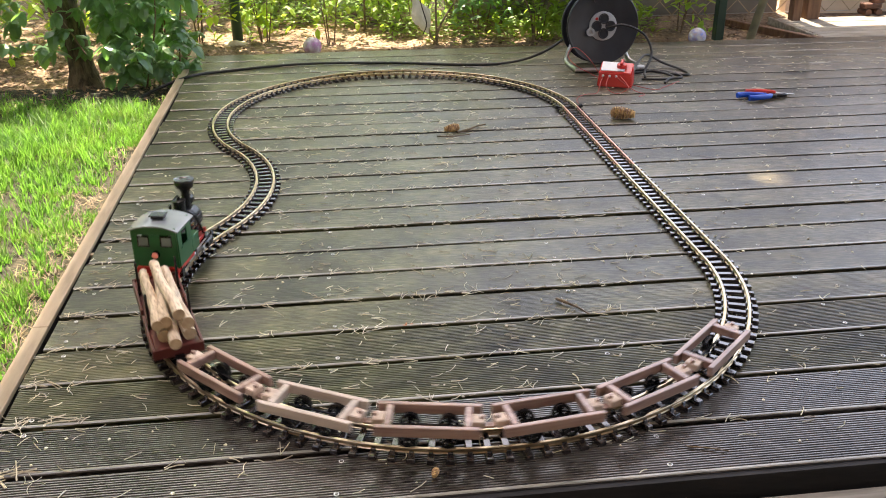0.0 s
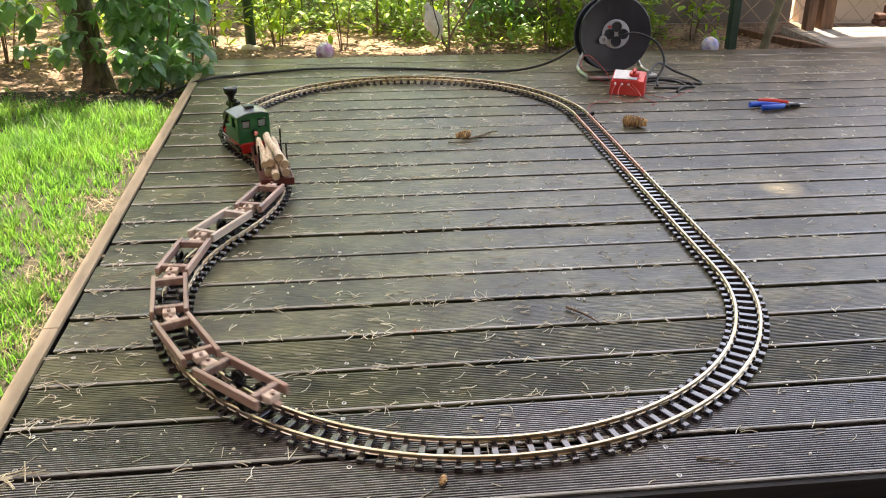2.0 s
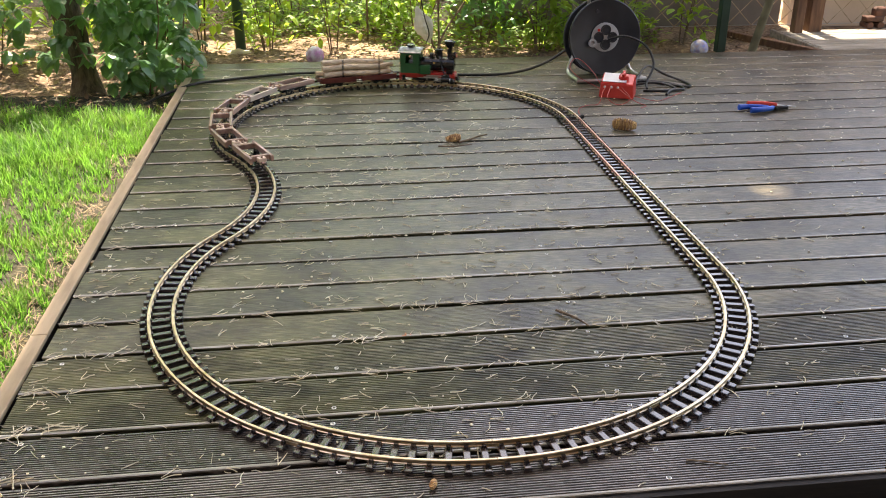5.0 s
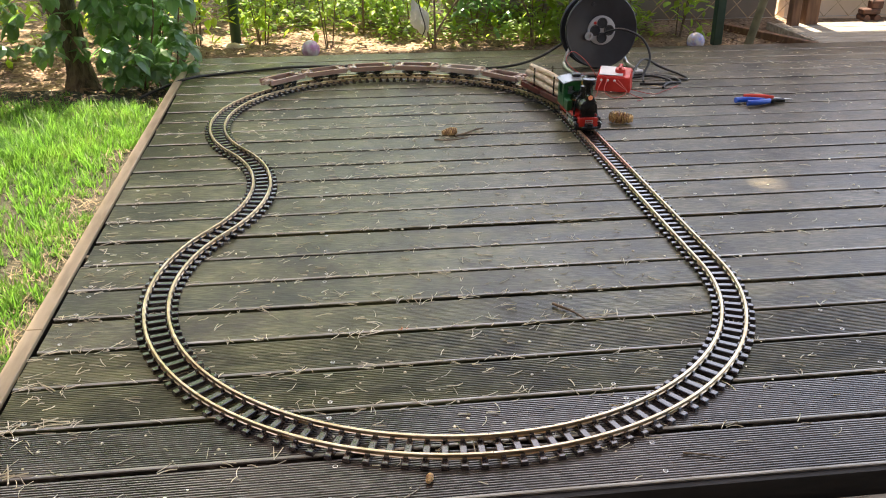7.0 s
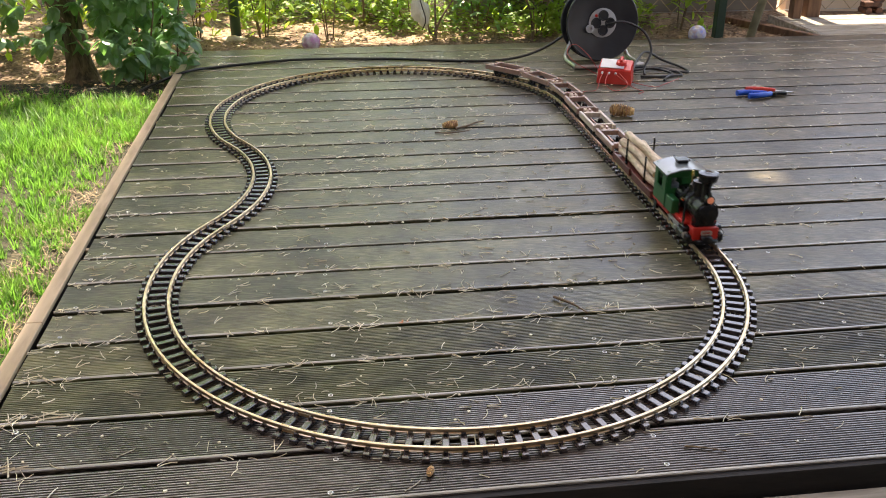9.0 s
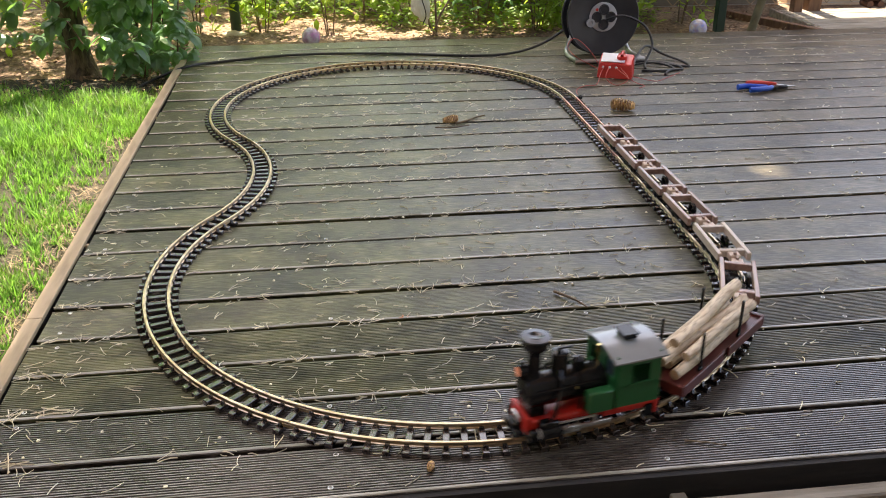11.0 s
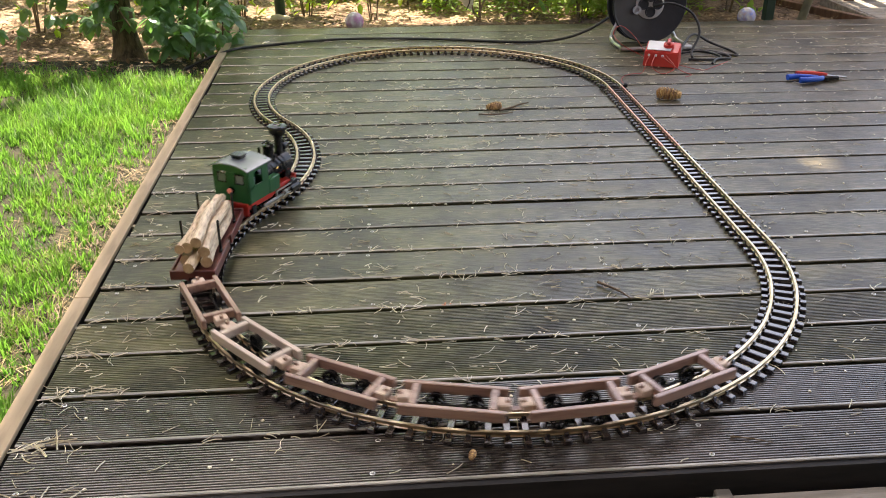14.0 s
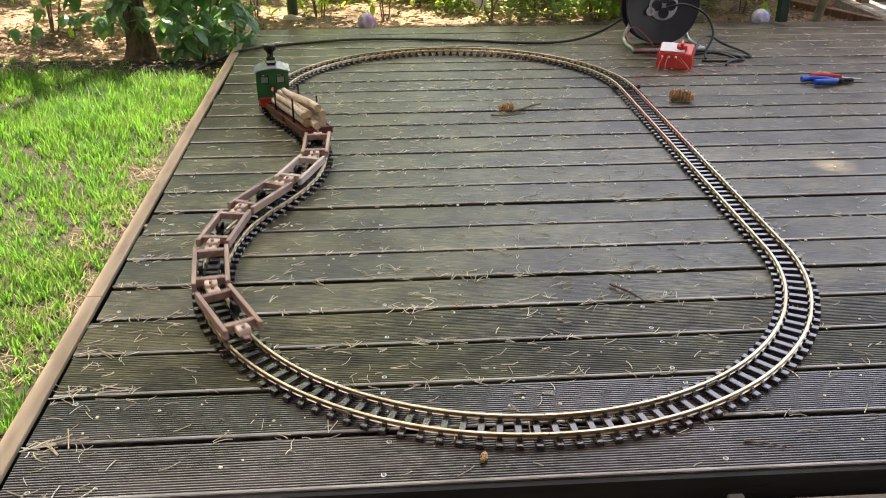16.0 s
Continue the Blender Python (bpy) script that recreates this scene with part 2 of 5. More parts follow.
M_FOIL = mat("white_plastic_film", (0.66, 0.66, 0.66), (0.84, 0.84, 0.82), 14, 0.35, 0.8, c3=(0.36, 0.36, 0.36), scale3=30, amt3=0.4, dist=0.004, trans=(0.6, 0.6, 0.58))
M_CASEWHITE = mat("white_case_plastic", (0.66, 0.66, 0.66), (0.80, 0.80, 0.78), 14, 0.35, 0.1)
M_BALL_P = mat("violet_flower_inlay", (0.70, 0.68, 0.68), (0.50, 0.08, 0.36), 30, 0.08, 0.1, c3=(0.35, 0.38, 0.32), scale3=55, amt3=0.7)
M_BALL_B = mat("blue_flower_inlay", (0.72, 0.72, 0.70), (0.10, 0.15, 0.60), 30, 0.08, 0.1, c3=(0.6, 0.42, 0.30), scale3=50, amt3=0.8)
M_STONE = mat("pale_stone", (0.45, 0.36, 0.25), (0.66, 0.56, 0.42), 20, 0.85, 0.4)
M_SCREW = mat("steel_screw_head", (0.72, 0.72, 0.70), (0.86, 0.86, 0.84), 30, 0.45, 0.1, metal=0.6)
M_CAP = mat("glossy_grey_metal", (0.05, 0.05, 0.055), (0.08, 0.08, 0.085), 20, 0.16, 0.05, metal=0.6)
M_FIGURE = mat("blue_grey_paint", (0.22, 0.26, 0.36), (0.34, 0.36, 0.42), 20, 0.5, 0.05)
M_TAIL = glow("red_tail_lamp_glass", (0.85, 0.26, 0.20), 0.035)
M_HEAD = glow("warm_headlamp_glass", (0.8, 0.3, 0.18), 0.05)

# ---- mesh helpers ----


def box(bm, x, y, z, sx, sy, sz, bevel=0.0, rot=None):
    """A box centred at x, y, z."""
    m = Matrix.Translation((x, y, z)) @ (rot or Matrix()) @ Matrix.Diagonal((sx, sy, sz, 1))
    r = bmesh.ops.create_cube(bm, size=1, matrix=m)
    if bevel:
        es = list({e for v in r["verts"] for e in v.link_edges})
        bmesh.ops.bevel(bm, geom=es, offset=bevel, segments=1, affect="EDGES")


def cyl(bm, p0, p1, r0, r1=None, seg=16, caps=True):
    """A round bar or cone from p0 to p1."""
    p0, p1 = Vector(p0), Vector(p1)
    d = p1 - p0
    m = Matrix.Translation((p0 + p1) / 2) @ d.to_track_quat("Z", "Y").to_matrix().to_4x4()
    bmesh.ops.create_cone(bm, cap_ends=caps, cap_tris=False, segments=seg, radius1=r0, radius2=r0 if r1 is None else r1, depth=d.length, matrix=m)


def lathe(bm, rings, m=None, seg=24):
    """A turned body round z from (radius, height) rings, closed at both ends."""
    m = m or Matrix()
    loops = []
    for r, z in rings:
        loops.append([bm.verts.new(m @ Vector((r * cos(2 * pi * i / seg), r * sin(2 * pi * i / seg), z))) for i in range(seg)])
    for a, b in zip(loops, loops[1:]):
        for i in range(seg):
            bm.faces.new((a[i], a[(i + 1) % seg], b[(i + 1) % seg], b[i]))
    bm.faces.new(loops[0][::-1])
    bm.faces.new(loops[-1])


def spline(pts, n=8):
    """Smooth points through the given ones."""
    P = [Vector(p) for p in pts]
    P = [P[0] * 2 - P[1]] + P + [P[-1] * 2 - P[-2]]
    out = []
    for i in range(1, len(P) - 2):
        for k in range(n):
            t = k / n
            a, b, c, d = P[i - 1:i + 3]
            out.append(0.5 * ((2 * b) + (c - a) * t + (2 * a - 5 * b + 4 * c - d) * t * t + (3 * b - a - 3 * c + d) * t ** 3))
    out.append(P[-2])
    return out


def tube(bm, pts, r, seg=8, taper=1.0):
    """A round tube along points."""
    loops = []
    n = len(pts)
    for i, p in enumerate(pts):
        d = (pts[min(i + 1, n - 1)] - pts[max(i - 1, 0)]).normalized()
        q = d.to_track_quat("Z", "Y")
        rr = r * (1 + (taper - 1) * i / (n - 1))
        loops.append([bm.verts.new(p + q @ Vector((rr * cos(2 * pi * k / seg), rr * sin(2 * pi * k / seg), 0))) for k in range(seg)])
    for a, b in zip(loops, loops[1:]):
        # follow the nearest start to keep the skin untwisted
        s = min(range(seg), key=lambda k: (b[k].co - a[0].co).length)
        for k in range(seg):
            bm.faces.new((a[k], a[(k + 1) % seg], b[(s + k + 1) % seg], b[(s + k) % seg]))
        loops[loops.index(b)] = b[s:] + b[:s]
        b[:] = b[s:] + b[:s]
    bm.faces.new(loops[0][::-1])
    bm.faces.new(loops[-1])


def mesh_of(name, bm, material, smooth=False):
    bmesh.ops.recalc_face_normals(bm, faces=bm.faces)
    me = bpy.data.meshes.new(name)
    bm.to_mesh(me)
    bm.free()
    me.materials.append(material)
    if smooth:
        me.shade_smooth()
        me.set_sharp_from_angle(angle=radians(40))
    return me


def part(name, bm, material, parent=None, label="", smooth=True):
    ob = new(name, mesh_of(name, bm, material, smooth))
    ob.parent = parent
    if label:
        ob["label"] = label
    return ob


def thing(name, label, category, group="", m=None, kind=""):
    ob = new(name)
    ob.empty_display_size = 0.05
    if m is not None:
        ob.matrix_basis = m
    return tagged(ob, label, category, group, kind)


def soup(name, verts, faces, material, parent=None, smooth=False):
    me = bpy.data.meshes.new(name)
    me.from_pydata(verts, [], faces)
    me.materials.append(material)
    if smooth:
        me.shade_smooth()
    ob = new(name, me)
    ob.parent = parent
    return ob


def rnd(a, b):
    return random.uniform(a, b)


# ---- track plan: s runs with the trains' way, from the far end of the straight ----
R, L0 = 0.6, 1.252
X0, Y0 = 0.83, 2.984
TURN1, TURN2 = radians(211.45), radians(62.9)
SEGS = [("s", L0), ("r", TURN1), ("l", TURN2), ("r", TURN1)]
LOOP = L0 + R * (2 * TURN1 + TURN2)


def on_track(s):
    """Place and heading on the centre line."""
    s %= LOOP
    x, y, h = X0, Y0, -pi / 2
    for k, v in SEGS:
        length = v if k == "s" else v * R
        d = min(s, length)
        if k == "s":
            x, y = x + d * cos(h), y + d * sin(h)
        else:
            g = -1 if k == "r" else 1
            a = d / R
            cx, cy = x - g * R * sin(h), y + g * R * cos(h)
            h += g * a
            x, y = cx + g * R * sin(h), cy - g * R * cos(h)
        s -= d
        if s <= 1e-9:
            break
    return x, y, h


def ride(s, base):
    """The pose of a vehicle whose two axles stand base apart, about s."""
    ax, ay, _ = on_track(s - base / 2)
    bx, by, _ = on_track(s + base / 2)
    return Matrix.Translation(((ax + bx) / 2, (ay + by) / 2, 0)) @ Matrix.Rotation(atan2(by - ay, bx - ax), 4, "Z")


# ---- ground ----
GZ = -0.07


def build_ground():
    bm = bmesh.new()
    bmesh.ops.create_grid(bm, x_segments=90, y_segments=90, size=1)
    for v in bm.verts:
        u, w = v.co.x, v.co.y
        x, y = 4 * u + 196 * u ** 5, 4 + 4 * w + 196 * w ** 5
        z = GZ
        if y > 4.1:
            z += min(0.035, (y - 4.1) * 0.2) + 0.03 * noise.noise(Vector((x * 2.2, y * 2.2, 0)))
        if y < 4.1 and x < -0.6:
            z += 0.012 * noise.noise(Vector((x * 3, y * 3, 5)))
        v.co = (x, y, z)
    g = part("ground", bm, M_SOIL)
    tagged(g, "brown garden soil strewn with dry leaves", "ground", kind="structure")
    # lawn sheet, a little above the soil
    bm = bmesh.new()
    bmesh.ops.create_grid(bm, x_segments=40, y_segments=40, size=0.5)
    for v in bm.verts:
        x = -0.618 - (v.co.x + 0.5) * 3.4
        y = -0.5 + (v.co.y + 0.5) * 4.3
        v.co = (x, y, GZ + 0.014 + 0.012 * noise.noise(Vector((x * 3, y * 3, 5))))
    tagged(part("lawn", bm, M_LAWN), "patchy lawn soil darkened like shade under the grass", "lawn", kind="structure")


def build_grass():
    """Tufts of leaning blades, thin and strawy beside the edging."""
    V, F = [], []
    rng = np.random.default_rng(4)

    def blade(V, F, x, y, z, h, a, lean, w):
        dx, dy = -sin(a) * w, cos(a) * w
        lx, ly = cos(a) * lean, sin(a) * lean
        i = len(V)
        V += [(x - dx, y - dy, z), (x + dx, y + dy, z), (x - dx * .8 + lx * .35, y - dy * .8 + ly * .35, z + h * .6), (x + dx * .8 + lx * .35, y + dy * .8 + ly * .35, z + h * .6), (x + lx, y + ly, z + h)]
        F += [(i, i + 1, i + 3, i + 2), (i + 2, i + 3, i + 4)]

    tufts = 0
    while tufts < 8600:
        x, y = -0.62 - 2.0 * rng.random() ** 1.2, 0.9 + 3.1 * rng.random()
        p = noise.noise(Vector((x * 2.6, y * 2.6, 1))) + 0.5 * noise.noise(Vector((x * 8, y * 8, 2)))
        fade = max(0.0, (y - 3.45) / 0.45)
        edge = 0.6 * max(0.0, 1 - (-0.61 - x) / 0.10) * (0.75 + 0.9 * noise.noise(Vector((y * 5, 3, 1))))
        lush = max(0.0, 1 - hypot((x + 0.9) / 0.4, (y - 3.0) / 0.45))
        tufts += 0.3
        if rng.random() > 0.78 + 0.9 * max(p, -0.6) - fade - edge + 0.4 * lush:
            continue
        tufts += 0.7
        tall = (0.026 + 0.022 * rng.random()) * (1 + 0.55 * max(p, -0.5) + 0.75 * lush) * (1 - 0.35 * min(fade, 1)) * (1 - 0.4 * min(edge, 1))
        for k in range(int(8 + 8 * rng.random())):
            a = rng.random() * 6.283
            r = 0.012 * rng.random()
            h = tall * (0.45 + 0.75 * rng.random())
            blade(V, F, x + r * cos(a), y + r * sin(a), GZ + 0.012, h, a + rng.normal() * 0.7, h * (0.2 + 0.75 * rng.random()), 0.0009 + 0.0009 * rng.random())
    tagged(soup("grass", V, F, M_GRASS), "tufted bright green lawn grass beside the deck", "grass", kind="stuff")
    V, F = [], []
    for k in range(5500):
        near = rng.random() < 0.4
        x = -0.618 - (0.14 * rng.random() if near else 1.5 * rng.random())
        y = 0.9 + 3.1 * rng.random()
        if noise.noise(Vector((x * 3.3, y * 3.3, 9))) < (-0.25 if near else 0.02):
            continue
        n = 0.02 + 0.03 * rng.random()
        blade(V, F, x, y, GZ + 0.016 + 0.006 * rng.random(), 0.004 + 0.012 * rng.random(), rng.random() * 6.283, n, 0.0008 + 0.0007 * rng.random())
    tagged(soup("dry_grass", V, F, M_STRAW), "dead brown straw lying between the grass tufts", "dry grass", kind="stuff")


def leaf_soup(spots, F, V, size, droop=0.3, wide=0.5):
    """Folded pointed leaves at (place, out direction)."""
    for p, d in spots:
        d = Vector(d).normalized()
        side = d.cross(Vector((0, 0, 1)))
        if side.length < 0.1:
            side = Vector((1, 0, 0))
        side.normalize()
        up = side.cross(d).normalized()
        s = size * rnd(0.6, 1.25)
        w = s * wide * rnd(0.8, 1.1) * 0.5
        i = len(V)
        a = Vector(p)
        q = [a, a + d * s * .35 + side * w - up * s * .02, a + d * s * .35 - side * w - up * s * .02, a + d * s * .4 + up * s * .06,
             a + d * s * .75 + side * w * .7 - up * s * droop * .35, a + d * s * .75 - side * w * .7 - up * s * droop * .35, a + d * s * .75 - up * s * droop * .2, a + d * s - up * s * droop * .7]
        V += [tuple(v) for v in q]
        F += [(i, i + 1, i + 3), (i, i + 3, i + 2), (i + 1, i + 4, i + 6, i + 3), (i + 3, i + 6, i + 5, i + 2), (i + 4, i + 7, i + 6), (i + 6, i + 7, i + 5)]


# ---- deck ----
PITCH, FRONT, DX0, DX1 = 0.127, 1.03, -0.569, 4.4
BOARDS = 24


def board_mesh(x0, x1, seed):
    """A grooved deck board, edges rounded, top at z = 0."""
    w, h, ribs = PITCH - 0.0105, 0.027, 19
    deep = 0.0038 if seed < 2 else (0.0022 if seed < 3 else (0.0010 if seed < 4 else (0.0003 if seed < 5 else 0.0001)))
    lip = 0.0065
    prof = [(0.006, -h), (0.005, -0.006), (0.0, -0.0032), (0.0008, -0.0012), (0.0026, 0.0), (lip, 0.0)]
    p = (w - lip - 0.004) / ribs
    for i in range(ribs):
        y = lip + i * p
        prof += [(y + p * 0.14, -deep), (y + p * 0.42, -deep), (y + p * 0.54, 0.0), (y + p * 0.98, 0.0)]
    prof += [(w - 0.002, -0.0004), (w, -0.003), (w, -h)]
    n = 12
    V, F = [], []
    rng = random.Random(seed)
    tilt, lift = rng.uniform(-0.002, 0.002), rng.uniform(-0.0015, 0.0005)
    for k in range(n + 1):
        x = x0 + (x1 - x0) * k / n
        wob = 0.0012 * noise.noise(Vector((x * 1.3, seed * 3.1, 0)))
        for (y, z) in prof:
            V.append((x, y + wob, z + lift + wob * 0.7 + tilt * (y / w - 0.5)))
    m = len(prof)
    for k in range(n):
        for j in range(m - 1):
            a = k * m + j
            F.append((a, a + m, a + m + 1, a + 1))
        F.append((k * m + m - 1, (k + 1) * m + m - 1, (k + 1) * m, k * m))
    F.append(tuple(range(m)))
    F.append(tuple(range(n * m + m - 1, n * m - 1, -1)))
    me = bpy.data.meshes.new("board")
    me.from_pydata(V, [], F)
    me.materials.append(M_BOARDBROWN if seed < 2 else (M_BOARD if seed < BOARDS else M_BEAM))
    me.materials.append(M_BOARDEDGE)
    # rounded near edge and its top take the painted glare colour
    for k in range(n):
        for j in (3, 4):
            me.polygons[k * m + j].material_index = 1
    return me


def build_deck():
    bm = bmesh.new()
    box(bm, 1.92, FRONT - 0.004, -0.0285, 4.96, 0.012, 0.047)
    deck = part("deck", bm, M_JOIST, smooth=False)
    tagged(deck, "weathered grooved wooden deck with greenish grey boards", "deck", kind="structure")
    bm = bmesh.new()
    box(bm, 0, 2.56, -0.027 - 0.021, 0.045, 3.04, 0.040)
    joist = mesh_of("joist", bm, M_JOIST)
    bm = bmesh.new()
    box(bm, 3.4, 4.38, -0.05, 1.9, 0.5, 0.04)
    part("landing_base", bm, M_JOIST, deck, smooth=False)
    for i in range(10):
        o = new("joist", joist)
        o.parent = deck
        o.location = (-0.52 + 0.503 * i, 0, 0)
    for i in range(BOARDS + 4):
        x0 = DX0 if i < BOARDS else 2.37
        if i < BOARDS:
            x0 += random.uniform(-0.004, 0.004)
        b = new("board", board_mesh(x0, DX1, i))
        b.parent = deck
        b.location = (0, FRONT + PITCH * i, 0)
    bm = bmesh.new()
    lathe(bm, [(0.0040, -0.001), (0.0043, 0.0007), (0.0032, 0.0011), (0.0022, -0.0010)], seg=12)
    me = mesh_of("screw", bm, M_SCREW, True)
    for i in range(11):
        for k in range(5):
            for o in (0.02, 0.1):
                if random.random() < 0.2:
                    continue
                s = new("screw", me)
                s.parent = deck
                s.location = (-0.525 + 0.5015 * k + rnd(-0.006, 0.006), FRONT + PITCH * i + o + rnd(-0.006, 0.006), -0.0002)
    # edging plank along the lawn, a beam and its blocks before the front
    bm = bmesh.new()
    for a, b in ((0.4, 1.62), (1.622, 3.1), (3.102, 4.2)):
        box(bm, -0.5925, (a + b) / 2, -0.001, 0.031, b - a, 0.010, 0.0012)
    tagged(part("deck_edging", bm, M_EDGE, smooth=False), "brown timber edging along the deck and lawn", "edging", kind="structure")
    # colour of this recessed board paints the shade in the edging gap
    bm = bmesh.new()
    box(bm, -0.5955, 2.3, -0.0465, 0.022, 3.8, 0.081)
    tagged(part("edging_board", bm, M_JOIST, smooth=False), "damp board below the deck edging, darkened for the gap's shade", "edging", kind="structure")
    for y in (1.457, 1.983, 2.532, 3.006, 3.53):
        bm = bmesh.new()
        box(bm, -0.5735, y, -0.014, 0.0075, 0.014, 0.018, 0.001)
        tagged(part("spacer", bm, M_EDGE, smooth=False), "small wooden spacer between edging and boards", "spacer", kind="structure")
    bm = bmesh.new()
    box(bm, 1.9, 0.987, -0.062, 5.0, 0.029, 0.06, 0.003)
    tagged(part("front_beam", bm, M_BEAM, smooth=False), "pale grey timber beam before the deck front", "beam", kind="structure")
    for k in range(6):
        bm = bmesh.new()
        box(bm, 0.487 + 0.75 * (k - 1), 1.013, -0.068, 0.024, 0.021, 0.06, 0.002)
        tagged(part("joist_end", bm, M_BEAM, smooth=False), "short grey joist between beam and deck", "beam", kind="structure")
    # dark sheets that stand in for the shade under the deck front
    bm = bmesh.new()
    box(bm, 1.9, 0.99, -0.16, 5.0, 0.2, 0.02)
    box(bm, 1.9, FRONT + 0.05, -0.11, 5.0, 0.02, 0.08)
    tagged(part("deck_underside", bm, M_JOIST, smooth=False), "timber below the deck front, darkened for the shade there", "beam", kind="structure")
    # frame of the planting hole by the far side of the deck
    for (x, y, sx, sy, rz, m_) in ((2.22, 4.36, 0.035, 0.62, 24, M_POSTWOOD), (2.36, 4.35, 0.018, 0.56, 0, M_BEAM)):
        bm = bmesh.new()
        box(bm, 0, 0, 0, sx, sy, 0.07, 0.003)
        o = tagged(part("edge_board", bm, m_, smooth=False), "weathered timber edge of the planting hole", "beam", kind="structure")
        o.matrix_basis = pose(x, y, -0.036, 0, 0, rz)


# ---- the track ----


def rail_profile():
    w, z0 = 0.0034, 0.0095
    return [(-w, z0), (-w, z0 + .0012), (-.0016, z0 + .0022), (-.0016, z0 + .0056), (-.0026, z0 + .0064), (-.0026, z0 + .0088), (-.0019, z0 + .0094),
            (.0019, z0 + .0094), (.0026, z0 + .0088), (.0026, z0 + .0064), (.0016, z0 + .0056), (.0016, z0 + .0022), (w, z0 + .0012), (w, z0)]


def rail_mesh(name, length, bend, off, material, gap=0.0004):
    """A rail along +x from 0, curving by bend (1 left, -1 right, 0 straight)."""
    prof = rail_profile()
    n = 14 if bend else 2
    V, F = [], []
    for k in range(n + 1):
        s = gap + (length - 2 * gap) * k / n
        if bend:
            a = s / R
            cx, cy, ca, sa = R * sin(a), bend * R * (1 - cos(a)), cos(a), bend * sin(a)
        else:
            cx, cy, ca, sa = s, 0, 1, 0
        for (y, z) in prof:
            o = off + y
            V.append((cx - sa * o, cy + ca * o, z))
    m = len(prof)
    for k in range(n):
        for j in range(m):
            a, b = k * m + j, k * m + (j + 1) % m
            F.append((a, b, b + m, a + m))
    F.append(tuple(range(m - 1, -1, -1)))
    F.append(tuple(range(n * m, n * m + m)))
    me = bpy.data.meshes.new(name)
    me.from_pydata(V, [], F)
    me.materials.append(material)
    me.validate()
    return me


def build_track():
    pieces = []
    s = 0.0
    for k, v in SEGS:
        n = {0: 4}.get(k == "r" or k == "l", None) or (4 if k == "s" else (7 if v == TURN1 else 2))
        length = (v if k == "s" else v * R) / n
        for i in range(n):
            pieces.append((s, length, {"s": 0, "r": -1, "l": 1}[k]))
            s += length
    bm = bmesh.new()
    box(bm, 0, 0, 0.0046, 0.0116, 0.084, 0.0092, 0.0010)
    for v in bm.verts:
        if v.co.z < 0.004:
            v.co.x *= 1.18
    for y in (-0.0235, 0.0235):
        for g in (-1, 1):
            box(bm, 0, y + g * 0.0048, 0.0112, 0.0075, 0.0036, 0.0060, 0.0006)
    sleeper = mesh_of("sleeper", bm, M_SLEEPER)
    bm = bmesh.new()
    for g in (-1, 1):
        box(bm, 0, g * 0.0026, 0.0125, 0.026, 0.0016, 0.005, 0.0004)
    box(bm, 0, 0, 0.0094, 0.026, 0.0075, 0.0014)
    joiner = mesh_of("rail_joiner", bm, M_BRASS)
    cache = {}
    for s, length, bend in pieces:
        x, y, h = on_track(s)
        red = bend == 0 and s < 0.62
        label = "straight brass model track on dark sleepers" if bend == 0 else "curved brass model track on dark sleepers"
        if red:
            label = "straight model track with reddish tarnished rails"
        tr = thing("track_section", label, "model track", "loop of model track", Matrix.Translation((x, y, 0)) @ Matrix.Rotation(h, 4, "Z"))
        for off in (-0.0235, 0.0235):
            key = (round(length, 4), bend, off, red)
            if key not in cache:
                cache[key] = rail_mesh("rail", length, bend, off, M_RUSTRAIL if red else M_BRASS)
            new("rail", cache[key]).parent = tr
            j = new("rail_joiner", joiner)
            j.parent = tr
            j.location = (0, off, 0)
        for i in range(11):
            d = length * (i + 0.5) / 11
            o = new("sleeper", sleeper)
            o.parent = tr
            if bend:
                a = d / R
                o.matrix_basis = Matrix.Translation((R * sin(a), bend * R * (1 - cos(a)), 0)) @ Matrix.Rotation(bend * a, 4, "Z")
            else:
                o.location = (d, 0, 0)
    # the clamp where the feed wires meet the rails
    bm = bmesh.new()
    x, y, h = on_track(LOOP - 0.02)
    box(bm, 0, 0.044, 0.012, 0.014, 0.011, 0.012, 0.002)
    box(bm, 0, -0.044, 0.012, 0.014, 0.011, 0.012, 0.002)
    box(bm, 0, 0, 0.0115, 0.006, 0.08, 0.003)
    o = tagged(part("feed_clamp", bm, M_BLACK), "black track feed clamp on the rails", "track clamp")
    o.matrix_basis = Matrix.Translation((x, y, 0)) @ Matrix.Rotation(h, 4, "Z")


# ---- trains ----
RAILTOP = 0.0189
MOVERS = []   # vehicle, offset behind the tail point, axle base
SPINNERS = []  # wheel set, radius
RODS = []     # side rod, crank radius, wheel radius


